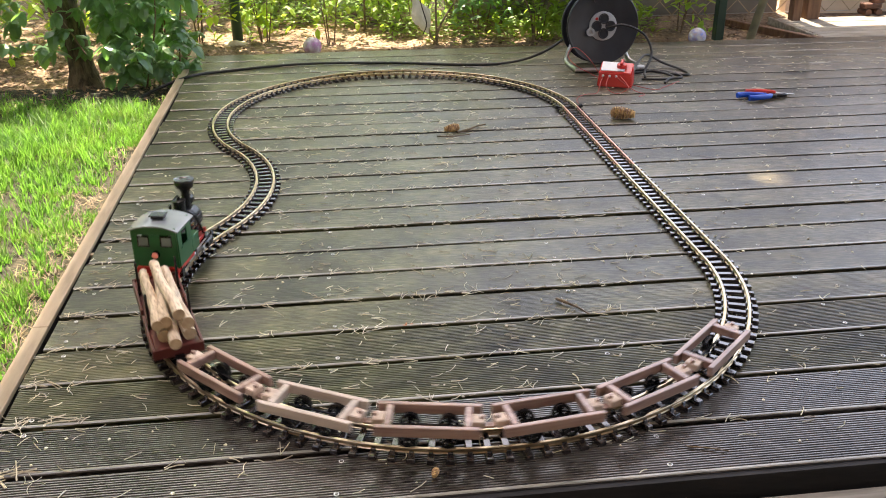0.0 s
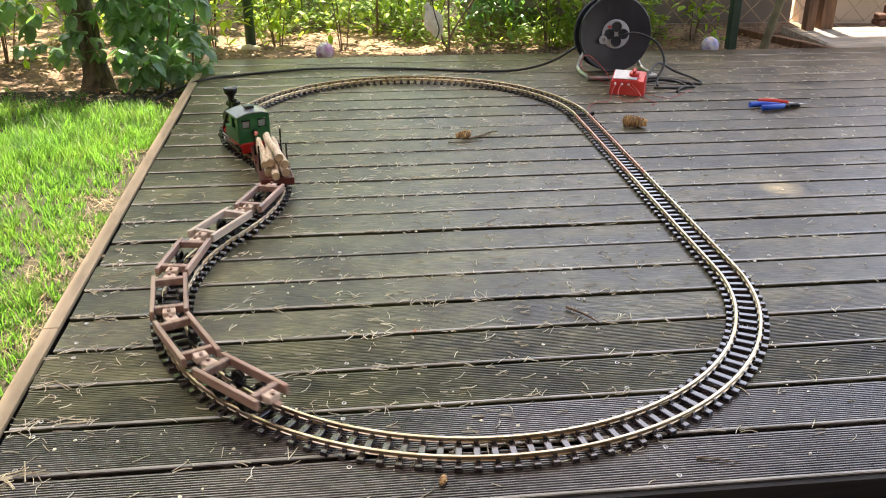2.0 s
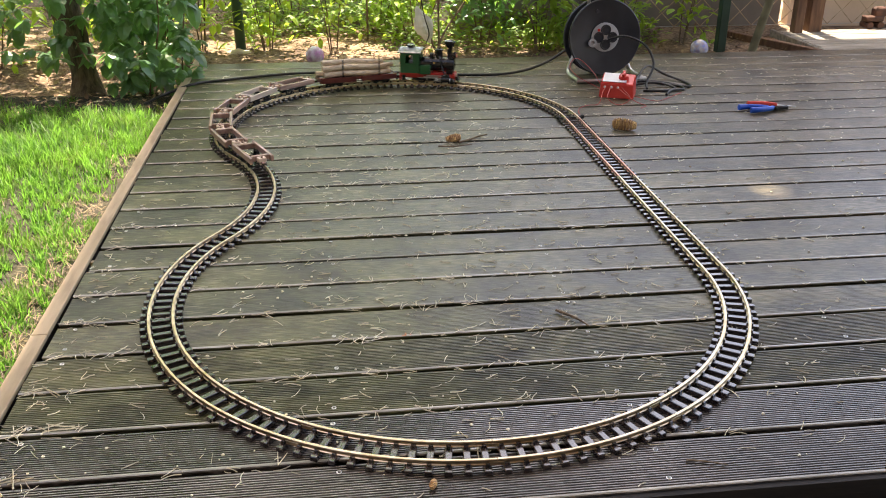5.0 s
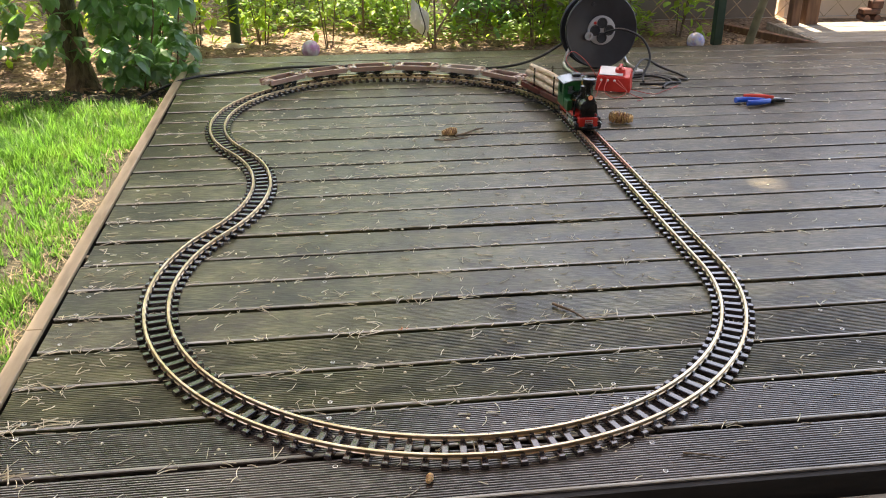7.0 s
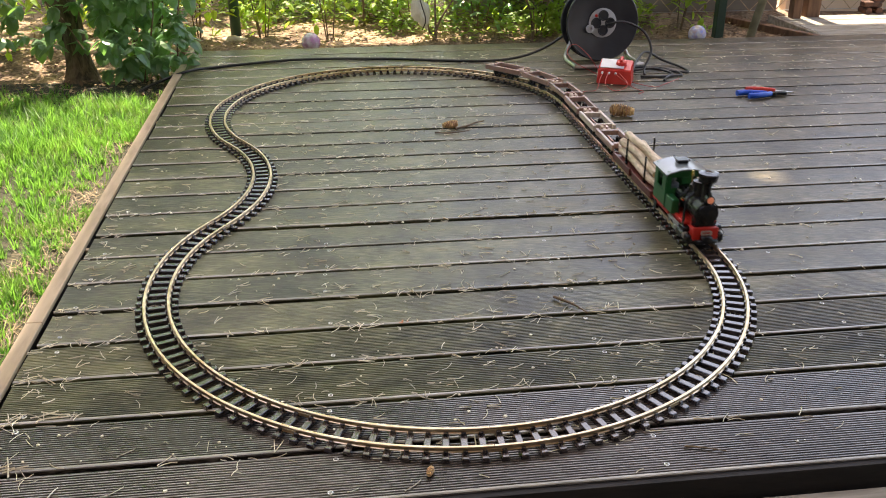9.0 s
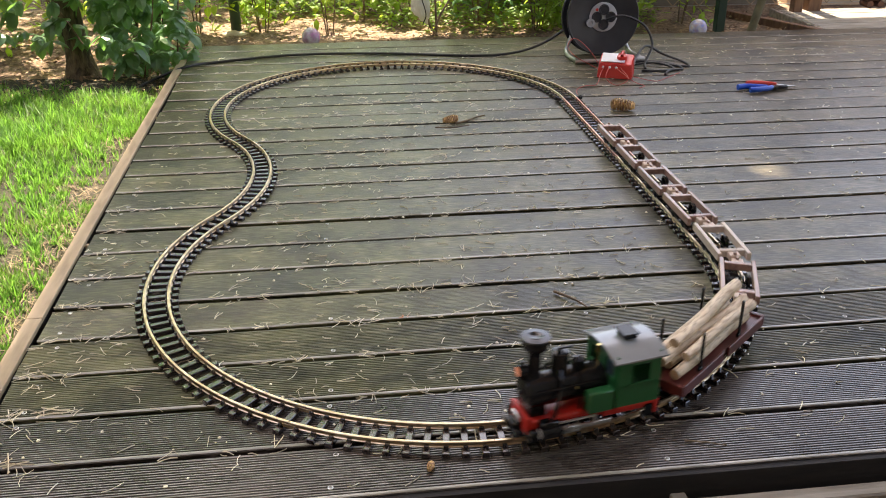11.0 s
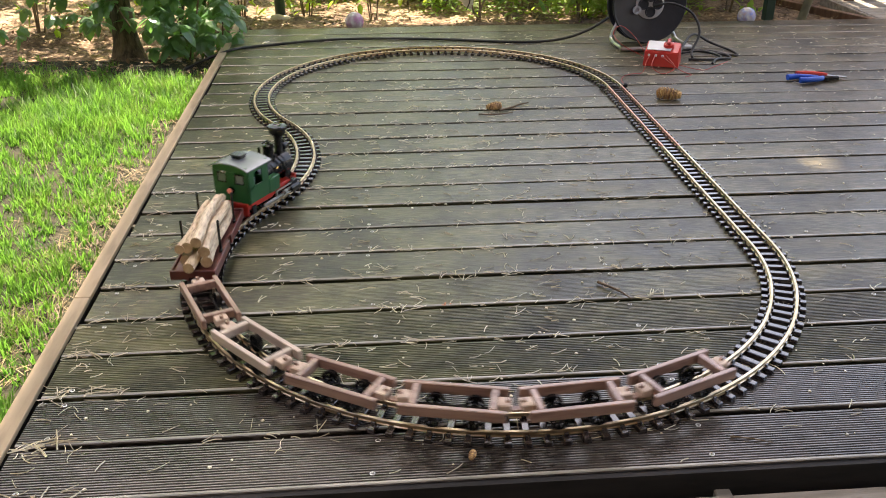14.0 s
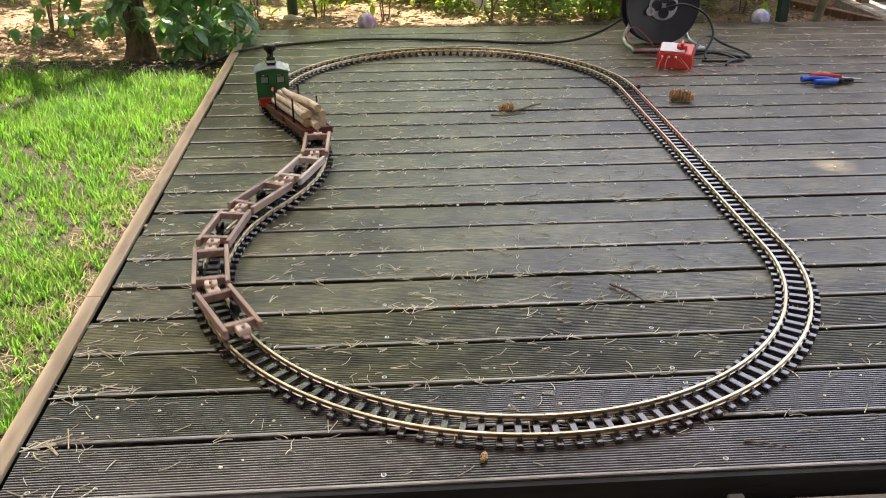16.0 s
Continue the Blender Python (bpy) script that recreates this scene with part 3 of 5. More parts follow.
def wheelset(parent, x, r, dark=True, spokes=8, name="wheelset"):
    """Two spoked flanged wheels on an axle, across y."""
    bm = bmesh.new()
    turn = Matrix.Rotation(radians(90), 4, "X")
    for g in (-1, 1):
        y = g * 0.0225
        for k in range(spokes):
            a = 2 * pi * k / spokes
            box(bm, cos(a) * r * .5, y, sin(a) * r * .5, r * .8, 0.0022, r * .16, rot=Matrix.Rotation(-a, 4, "Y"))
        seg = 20
        for (ra, rb, y0, y1) in ((r * .74, r, y - 0.003, y + 0.003), (r * .8, r * 1.09, y - g * 0.0042 - 0.0008, y - g * 0.0042 + 0.0008), (0.0008, r * .24, y - .004, y + .004)):
            rings = [[bm.verts.new((q * cos(2 * pi * i / seg), yy, q * sin(2 * pi * i / seg))) for i in range(seg)] for q, yy in ((ra, y0), (rb, y0), (rb, y1), (ra, y1))]
            for j in range(4):
                a, b = rings[j], rings[(j + 1) % 4]
                for i in range(seg):
                    bm.faces.new((a[i], a[(i + 1) % seg], b[(i + 1) % seg], b[i]))
    cyl(bm, (0, -0.024, 0), (0, 0.024, 0), 0.002, seg=8)
    ob = part(name, bm, M_BLACK, parent, smooth=False)
    ob.location = (x, 0, RAILTOP + r)
    SPINNERS.append((ob, r))
    return ob


def frame_wagon(wood, label):
    """A bare skeleton wagon: two long beams, cross beams, coupling blocks, two wheel sets."""
    w = thing("skeleton_wagon", label, "model wagon", "skeleton wagons of the train")
    for g in (-1, 1):
        bm = bmesh.new()
        box(bm, 0, g * 0.0315, 0.0535, 0.165, 0.009, 0.018, 0.0012)
        part("side_beam", bm, wood, w, smooth=False)
    for x in (-0.062, 0.062):
        bm = bmesh.new()
        box(bm, x, 0, 0.0545, 0.011, 0.0536, 0.0155, 0.001)
        part("cross_beam", bm, wood, w, smooth=False)
    for g in (-1, 1):
        bm = bmesh.new()
        box(bm, g * 0.078, 0, 0.0535, 0.0205, 0.024, 0.013, 0.0015)
        blk = part("coupling_block", bm, M_BLOCK, w, "pale bare wood coupling block", smooth=False)
        bm = bmesh.new()
        cyl(bm, (g * 0.083, 0, 0.058), (g * 0.083, 0, 0.065), 0.0035, seg=10)
        box(bm, g * 0.0935, 0, 0.0475, 0.016, 0.012, 0.004, 0.001)
        part("coupling_pin", bm, M_FRAMEWOOD, blk)
    for x in (-0.031, 0.031):
        for g in (-1, 1):
            bm = bmesh.new()
            box(bm, x, g * 0.0285, 0.040, 0.012, 0.003, 0.013, 0.0006)
            part("axle_guard", bm, M_BLACK, w, smooth=False)
        wheelset(w, x, 0.0155)
    for g in (-1, 1):
        bm = bmesh.new()
        box(bm, 0, g * 0.0135, 0.034, 0.118, 0.003, 0.004, 0.0006)
        part("truss_rod", bm, M_BLACK, w, "thin black truss rod", smooth=False)
    return w


def log_wagon():
    w = thing("log_wagon", "red-brown flat wagon loaded with peeled logs", "model wagon")
    bm = bmesh.new()
    box(bm, 0, 0, 0.048, 0.305, 0.080, 0.010, 0.0015)
    floor = part("wagon_floor", bm, M_BROWNWAGON, w, smooth=False)
    for g in (-1, 1):
        for x0, x1 in ((-0.150, -0.010), (0.010, 0.150)):
            bm = bmesh.new()
            box(bm, (x0 + x1) / 2, g * 0.0425, 0.047, x1 - x0, 0.005, 0.020, 0.001)
            part("side_sill", bm, M_BROWNWAGON, w, smooth=False)
    for g in (-1, 1):
        bm = bmesh.new()
        box(bm, g * 0.1535, 0, 0.048, 0.006, 0.089, 0.020, 0.001)
        part("end_sill", bm, M_BROWNWAGON, w, smooth=False)
        bm = bmesh.new()
        box(bm, g * 0.164, 0, 0.040, 0.018, 0.016, 0.006, 0.001)
        part("coupler", bm, M_BLACK, w, smooth=False)
    for x in (-0.062, 0.085):
        for g in (-1, 1):
            bm = bmesh.new()
            box(bm, x, g * 0.0372, 0.0885, 0.0045, 0.0045, 0.071, 0.0008)
            box(bm, x, g * 0.0370, 0.056, 0.009, 0.006, 0.008, 0.001)
            part("stake", bm, M_BLACK, w, "thin black stake", smooth=False)
    for x in (-0.095, 0.095):
        for d in (-0.022, 0.022):
            wheelset(w, x + d, 0.0145)
        for g in (-1, 1):
            bm = bmesh.new()
            box(bm, x, g * 0.030, 0.034, 0.062, 0.005, 0.013, 0.001)
            part("bogie_frame", bm, M_BLACK, w, smooth=False)
    # logs: y, z, radius, length, shift, skew
    for i, (y, z, r, n, sh, sk, rise) in enumerate(((-0.027, 0.066, 0.0125, 0.27, 0.00, 1.0, 0), (-0.002, 0.065, 0.0115, 0.285, -0.02, -1.5, 0), (0.025, 0.066, 0.0125, 0.265, 0.01, 0.5, 0),
                                                    (-0.022, 0.089, 0.0125, 0.255, -0.012, 1.2, 1.0), (0.006, 0.0875, 0.012, 0.275, 0.014, -3.0, 1.2), (0.029, 0.089, 0.0105, 0.24, -0.005, -1.2, 0.6),
                                                    (-0.004, 0.108, 0.0115, 0.25, -0.014, 2.0, 1.8))):
        bm = bmesh.new()
        pts = []
        y *= 0.82
        for k in range(9):
            t = k / 8 - 0.5
            pts.append(Vector((t * n + sh, y + t * n * tan(radians(sk)) + 0.0028 * sin(k * 0.8 + i * 1.7), z + t * n * tan(radians(-rise)) + 0.002 * sin(k * 0.7 + 2 * i))))
        tube(bm, pts, r * 0.95, 12, 0.76)
        lg = part("log", bm, M_LOG, w, "peeled pale log")
        lg.data.materials.append(M_LOGEND)
        lg.data.polygons[-1].material_index = lg.data.polygons[-2].material_index = 1
    return w


def locomotive():
    e = thing("steam_locomotive", "green and black model steam engine with red frame", "model locomotive")

    def add(name, mat_, fn, label="", parent=e, smooth=True):
        bm = bmesh.new()
        fn(bm)
        return part(name, bm, mat_, parent, label, smooth)

    add("frame", M_RED, lambda b: (box(b, 0.0, 0, 0.047, 0.225, 0.062, 0.016, 0.0015), box(b, -0.07, 0, 0.052, 0.10, 0.09, 0.012, 0.0015)), "red enamel frame")
    add("running_gear_block", M_BLACK, lambda b: box(b, 0.01, 0, 0.036, 0.17, 0.034, 0.02, 0.001))
    for x in (-0.122, 0.122):
        g = 1 if x > 0 else -1
        bb = add("buffer_beam", M_RED, lambda b: box(b, x - g * 0.006, 0, 0.046, 0.008, 0.086 if g < 0 else 0.06, 0.030, 0.001), "red buffer beam")
        add("coupler", M_BLACK, lambda b: (box(b, x + g * 0.006, 0, 0.037, 0.018, 0.026, 0.013, 0.002), box(b, x + g * 0.013, 0, 0.031, 0.006, 0.05, 0.01, 0.002)), parent=bb)
        if g > 0:
            add("coupling_hook", M_STEEL, lambda b: (box(b, x + 0.0035, 0, 0.0535, 0.003, 0.024, 0.0025), box(b, x + 0.0035, 0, 0.0465, 0.003, 0.024, 0.0025), box(b, x + 0.0035, -0.0115, 0.05, 0.003, 0.0025, 0.007), box(b, x + 0.0035, 0.0115, 0.05, 0.003, 0.0025, 0.007)), parent=bb)
            add("cow_catcher", M_BLACK, lambda b: (box(b, x - 0.012, 0, 0.0275, 0.02, 0.08, 0.013, 0.003), box(b, x - 0.012, 0.038, 0.034, 0.02, 0.012, 0.02, 0.003), box(b, x - 0.012, -0.038, 0.034, 0.02, 0.012, 0.02, 0.003)))
    # cab
    cx0, cx1, cw, z0, z1 = -0.114, -0.040, 0.0485, 0.058, 0.144
    cab = add("cab", M_GREEN, lambda b: box(b, (cx0 + cx1) / 2, 0, z0 + 0.001, cx1 - cx0, 2 * cw - 0.004, 0.003))
    for g in (-1, 1):
        def side(b):
            y = g * cw
            box(b, (cx0 + cx1) / 2, y, z0 + 0.021, cx1 - cx0, 0.003, 0.042, 0.0006)
            box(b, (cx0 + cx1) / 2, y, z1 - 0.006, cx1 - cx0, 0.003, 0.012, 0.0006)
            for xa, xb in ((cx0, cx0 + 0.020), (cx1 - 0.024, cx1)):
                box(b, (xa + xb) / 2, y, (z0 + z1) / 2 + 0.012, xb - xa, 0.003, 0.042, 0.0004)
            box(b, (cx0 + cx1) / 2 - 0.002, y + g * 0.001, z0 + 0.041, 0.042, 0.004, 0.003)
        add("cab_side", M_GREEN, side, parent=cab, smooth=False)
        # a red line along the foot of the cab
        add("lining", M_RED, lambda b: box(b, (cx0 + cx1) / 2, g * (cw + 0.0004), z0 + 0.0015, cx1 - cx0, 0.003, 0.004), "red lining", parent=cab)
    for x in (cx0, cx1):
        def end(b):
            box(b, x, 0, z0 + 0.0235, 0.003, 2 * cw - 0.003, 0.047, 0.0006)
            box(b, x, 0, z1 - 0.004, 0.003, 2 * cw - 0.003, 0.016, 0.0006)
            for ya, yb in ((-cw + 0.0015, -cw + 0.012), (-0.012, 0.012), (cw - 0.012, cw - 0.0015)):
                box(b, x, (ya + yb) / 2, (z0 + z1) / 2 + 0.014, 0.003, yb - ya, 0.034, 0.0004)
        add("cab_end", M_GREEN, end, parent=cab, smooth=False)
    for y in (-0.0245, 0.0245):
        add("window_pane", M_PANE, lambda b: box(b, cx0 + 0.0004, y, 0.1168, 0.0012, 0.0235, 0.022), "window pane with its pale reflection painted grey", parent=cab, smooth=False)
        add("window_frame", M_BLACK, lambda b: (box(b, cx0 - 0.001, y, 0.1275, 0.002, 0.024, 0.002), box(b, cx0 - 0.001, y, 0.106, 0.002, 0.024, 0.002), box(b, cx0 - 0.001, y - 0.0118, 0.1168, 0.002, 0.002, 0.0235), box(b, cx0 - 0.001, y + 0.0118, 0.1168, 0.002, 0.002, 0.0235)), parent=cab, smooth=False)

    def roof(b):
        n, x0r, x1r, half = 12, cx0 - 0.009, cx1 + 0.010, cw + 0.006
        up, lo = [], []
        for k in range(n + 1):
            y = -half + 2 * half * k / n
            z = z1 + 0.011 - 0.012 * (y / half) ** 2
            up.append([b.verts.new((x, y, z)) for x in (x0r, x1r)])
            lo.append([b.verts.new((x, y, z - 0.0028)) for x in (x0r, x1r)])
        for k in range(n):
            b.faces.new((up[k][0], up[k][1], up[k + 1][1], up[k + 1][0]))
            b.faces.new((lo[k][0], lo[k + 1][0], lo[k + 1][1], lo[k][1]))
            for j in (0, 1):
                b.faces.new((up[k][j], up[k + 1][j], lo[k + 1][j], lo[k][j]))
        for k in (0, n):
            b.faces.new((up[k][0], up[k][1], lo[k][1], lo[k][0]))
    rf = add("cab_roof", M_ROOFGREY, roof, "curved grey cab roof", parent=cab)
    add("roof_vent", M_BLACK, lambda b: (box(b, -0.079, 0, 0.1585, 0.022, 0.026, 0.007, 0.001), box(b, -0.079, 0, 0.1635, 0.028, 0.032, 0.003, 0.001)), "black roof vent", parent=rf)
    lamp = add("tail_lamp", M_BLACK, lambda b: cyl(b, (cx0 - 0.001, 0, 0.089), (cx0 - 0.009, 0, 0.089), 0.0085, seg=20))
    add("lamp_glass", M_TAIL, lambda b: lathe(b, [(0.0072, 0), (0.006, 0.002), (0.003, 0.0034)], Matrix.Translation((cx0 - 0.0085, 0, 0.089)) @ Matrix.Rotation(radians(-90), 4, "Y"), 16), "glowing red lamp glass", parent=lamp)
    # tanks, boiler and fittings
    for g in (-1, 1):
        add("side_tank", M_GREEN, lambda b: box(b, -0.013, g * 0.039, 0.076, 0.048, 0.019, 0.036, 0.002), "green side tank")
        add("splasher", M_RED, lambda b: box(b, 0.045, g * 0.031, 0.058, 0.066, 0.018, 0.010, 0.002), "red splasher")
        cy = add("steam_cylinder", M_BLACK, lambda b: (cyl(b, (0.062, g * 0.041, 0.038), (0.101, g * 0.041, 0.038), 0.0105, seg=18), box(b, 0.081, g * 0.038, 0.051, 0.036, 0.016, 0.012, 0.002)))
        add("cylinder_cover", M_STEEL, lambda b: cyl(b, (0.101, g * 0.041, 0.038), (0.1035, g * 0.041, 0.038), 0.0085, 0.006, 16), parent=cy)
        add("piston_rod", M_STEEL, lambda b: box(b, 0.048, g * 0.0415, 0.038, 0.034, 0.003, 0.003))
        add("slide_bar", M_STEEL, lambda b: (box(b, 0.046, g * 0.0452, 0.0445, 0.040, 0.003, 0.0025), box(b, 0.046, g * 0.0452, 0.0335, 0.040, 0.003, 0.0025), box(b, 0.040, g * 0.0455, 0.039, 0.010, 0.005, 0.0095, 0.001)), "bright steel slide bars")
        add("valve_rod", M_STEEL, lambda b: (box(b, 0.030, g * 0.0445, 0.053, 0.070, 0.0025, 0.003), box(b, -0.004, g * 0.0450, 0.046, 0.004, 0.003, 0.018)), "bright steel valve rod")
        rod = add("side_rod", M_STEEL, lambda b: box(b, 0, g * 0.0360, 0, 0.092, 0.004, 0.0075, 0.001), "bright steel side rod")
        RODS.append((rod, 0.007, 0.0185))
    add("boiler", M_BLACK, lambda b: cyl(b, (-0.036, 0, 0.091), (0.084, 0, 0.091), 0.0265, seg=28))
    sb = add("smokebox", M_BLACK, lambda b: (cyl(b, (0.080, 0, 0.091), (0.112, 0, 0.091), 0.028, seg=28), box(b, 0.095, 0, 0.066, 0.03, 0.044, 0.02, 0.001)))
    add("smokebox_door", M_BLACK, lambda b: lathe(b, [(0.024, 0), (0.0225, 0.0025), (0.014, 0.005), (0.004, 0.006), (0.003, 0.009)], Matrix.Translation((0.112, 0, 0.091)) @ Matrix.Rotation(radians(90), 4, "Y")), parent=sb)
    for x in (-0.006, 0.036, 0.066):
        add("boiler_band", M_BLACK, lambda b: cyl(b, (x - 0.001, 0, 0.091), (x + 0.001, 0, 0.091), 0.027, seg=28))
    add("chimney", M_BLACK, lambda b: lathe(b, [(0.0135, 0.112), (0.0105, 0.121), (0.0095, 0.152), (0.012, 0.160), (0.0195, 0.167), (0.0225, 0.180), (0.0215, 0.1825)], Matrix.Translation((0.094, 0, 0)), 24), "black flared chimney")
    add("chimney_cap", M_CAP, lambda b: lathe(b, [(0.0225, 0.1815), (0.0232, 0.1830), (0.0225, 0.1848), (0.0120, 0.1858), (0.0095, 0.1840)], Matrix.Translation((0.094, 0, 0)), 24), "glossy grey chimney cap")
    add("steam_dome", M_BLACK, lambda b: lathe(b, [(0.016, 0.110), (0.0135, 0.120), (0.0135, 0.142), (0.0145, 0.146), (0.0145, 0.150), (0.006, 0.152)], Matrix.Translation((0.045, 0, 0)), 20))
    add("dome_valve", M_BLACK, lambda b: (cyl(b, (0.045, 0, 0.151), (0.045, 0, 0.157), 0.004, seg=12), box(b, 0.038, 0.004, 0.158, 0.026, 0.004, 0.003, 0.0008), cyl(b, (0.026, 0.014, 0.118), (0.026, 0.014, 0.146), 0.0035, seg=12)))
    add("figurine", M_FIGURE, lambda b: lathe(b, [(0.010, 0.060), (0.013, 0.090), (0.014, 0.106), (0.005, 0.111), (0.0075, 0.118), (0.0065, 0.126), (0.002, 0.129)], Matrix.Translation((-0.072, -0.018, 0)), 14), "small plain blue-grey toy figure")
    add("sand_dome", M_BLACK, lambda b: lathe(b, [(0.012, 0.112), (0.0105, 0.122), (0.0095, 0.130), (0.005, 0.134), (0.002, 0.135)], Matrix.Translation((0.008, 0, 0)), 20))
    add("whistle", M_GOLD, lambda b: (cyl(b, (-0.026, 0.008, 0.116), (-0.026, 0.008, 0.147), 0.002, seg=10), cyl(b, (-0.026, 0.008, 0.142), (-0.026, 0.008, 0.154), 0.0045, 0.003, 12)), "polished brass whistle")
    hl = add("headlamp", M_BLACK, lambda b: (cyl(b, (0.110, 0, 0.1285), (0.124, 0, 0.1285), 0.0100, seg=18), cyl(b, (0.117, 0, 0.138), (0.117, 0, 0.145), 0.004, 0.003, 10), box(b, 0.114, 0, 0.118, 0.009, 0.007, 0.008)))
    add("lamp_glass", M_HEAD, lambda b: lathe(b, [(0.0086, 0), (0.0074, 0.002), (0.0025, 0.003)], Matrix.Translation((0.124, 0, 0.1285)) @ Matrix.Rotation(radians(90), 4, "Y"), 16), "warm lamp glass", parent=hl)
    for g in (-1, 1):
        add("steam_pipe", M_BLACK, lambda b: tube(b, spline([(0.050, g * 0.012, 0.124), (0.056, g * 0.029, 0.108), (0.066, g * 0.036, 0.080), (0.076, g * 0.039, 0.055)], 5), 0.0032, 8))
        add("sand_pipe", M_BLACK, lambda b: tube(b, spline([(0.010, g * 0.010, 0.124), (0.016, g * 0.030, 0.100), (0.022, g * 0.034, 0.064)], 5), 0.0018, 6))
        add("check_valve", M_GOLD, lambda b: cyl(b, (0.028, g * 0.026, 0.100), (0.028, g * 0.033, 0.102), 0.0035, 0.0025, 10), "small brass check valve")
        add("handrail", M_BLACK, lambda b: cyl(b, (-0.03, g * 0.029, 0.104), (0.10, g * 0.030, 0.104), 0.0011, seg=6))
        add("cab_step", M_BLACK, lambda b: (box(b, -0.10, g * 0.043, 0.034, 0.016, 0.01, 0.002), box(b, -0.10, g * 0.047, 0.043, 0.014, 0.002, 0.02)))
    wheelset(e, -0.036, 0.0185, name="driving_wheels")
    wheelset(e, 0.036, 0.0185, name="driving_wheels")
    # short engine: draw the front half together, round fittings keep their shape
    for o in e.children_recursive:
        if o.name.split(".")[0] == "driving_wheels":
            o.location.x *= 0.9
            continue
        xs = [v.co.x for v in o.data.vertices]
        mid = (min(xs) + max(xs)) / 2
        whole = o.name.split(".")[0] in ("chimney", "chimney_cap", "dome_valve", "figurine", "steam_dome", "sand_dome", "headlamp", "lamp_glass", "whistle", "smokebox_door")
        for v in o.data.vertices:
            x = mid if whole else v.co.x
            if x > -0.03:
                v.co.x += (x + 0.03) * -0.13
    return e


def build_trains():
    # distances along the track from the tail of the last wagon
    for i in range(6):
        # this wagon's sheen is painted by the lighter wood
        pale = i == 4
        w = frame_wagon(M_SHEENFRAME if pale else M_FRAMEWOOD, "bare skeleton wagon of brown wood, lightened for sheen" if pale else "bare skeleton wagon of pinkish brown wood")
        MOVERS.append((w, 0.085 + 0.189 * i, 0.062))
    MOVERS.append((log_wagon(), 1.310, 0.19))
    MOVERS.append((locomotive(), 1.613, 0.066))


# ---- things on the deck ----


def cable_reel():
    m = pose(1.135, 3.66, 0, 0, 0, 3)
    r = thing("cable_reel", "black cable drum with grey sockets on a tube stand", "cable reel", m=m)
    rad, zc = 0.155, 0.163
    tilt = Matrix.Translation((0, 0, zc)) @ Matrix.Rotation(radians(84), 4, "X")
    for y, nm in ((0.0, "front_flange"), (-0.075, "back_flange")):
        bm = bmesh.new()
        lathe(bm, [(rad - 0.004, y), (rad, y + 0.003), (rad, y + 0.009), (rad - 0.004, y + 0.013), (rad - 0.012, y + 0.010), (0.07, y + 0.010), (0.062, y + 0.006)], tilt, 56)
        fl = part(nm, bm, M_REEL, r)
        if y == 0:
            front = fl
    bm = bmesh.new()
    lathe(bm, [(0.09, -0.063), (0.098, -0.055), (0.098, -0.008), (0.09, 0.0)], tilt, 36)
    part("cable_winding", bm, M_RUBBER, r, "wound black cable")
    bm = bmesh.new()
    lathe(bm, [(0.059, 0.006), (0.059, 0.012), (0.055, 0.014), (0.002, 0.014)], tilt, 40)
    plate = part("socket_plate", bm, M_GREYPL, r, "round grey socket plate")
    for k in range(4):
        a = radians(45 + 90 * k)
        bm = bmesh.new()
        lathe(bm, [(0.0215, 0.0135), (0.0215, 0.0185), (0.0175, 0.0185), (0.016, 0.0155), (0.002, 0.0155)], tilt @ Matrix.Translation((0.030 * cos(a - 0.8), 0.030 * sin(a - 0.8), 0)), 24)
        part("socket", bm, M_REEL, plate, "round black socket")
    bm = bmesh.new()
    lathe(bm, [(0.006, 0.0135), (0.006, 0.017), (0.002, 0.018)], tilt @ Matrix.Translation((-0.030, 0.030, 0)), 14)
    part("reset_button", bm, M_REDBOX, plate, "small red reset button")
    bm = bmesh.new()
    lathe(bm, [(0.017, 0.012), (0.017, 0.022), (0.009, 0.022), (0.008, 0.014)], tilt @ Matrix.Translation((-0.056, -0.022, 0)), 20)
    part("winding_knob", bm, M_GREYPL, r, "grey winding knob")
    bm = bmesh.new()
    lathe(bm, [(0.008, 0.008), (0.008, 0.016), (0.004, 0.016)], tilt @ Matrix.Translation((-0.035, 0.105, 0)), 14)
    part("grip_hole", bm, M_REEL, r)
    bm = bmesh.new()
    zt = 0.010
    loop = [(-0.05, 0.07, 0.20), (-0.118, 0.055, 0.06), (-0.135, 0.03, 0.012), (-0.135, -0.10, zt), (-0.125, -0.12, zt), (0.125, -0.12, zt), (0.14, -0.10, zt), (0.14, 0.03, 0.012), (0.12, 0.055, 0.06), (0.05, 0.07, 0.20)]
    tube(bm, spline(loop, 6), 0.0095, 10)
    part("tube_stand", bm, M_GALV, r, "galvanised tube stand")
    bm = bmesh.new()
    tube(bm, spline([(-0.05, 0.07, 0.20), (-0.05, 0.08, 0.30), (-0.04, 0.07, 0.345), (0.04, 0.07, 0.345), (0.05, 0.08, 0.30), (0.05, 0.07, 0.20)], 6), 0.009, 10)
    part("carry_handle", bm, M_GALV, r)


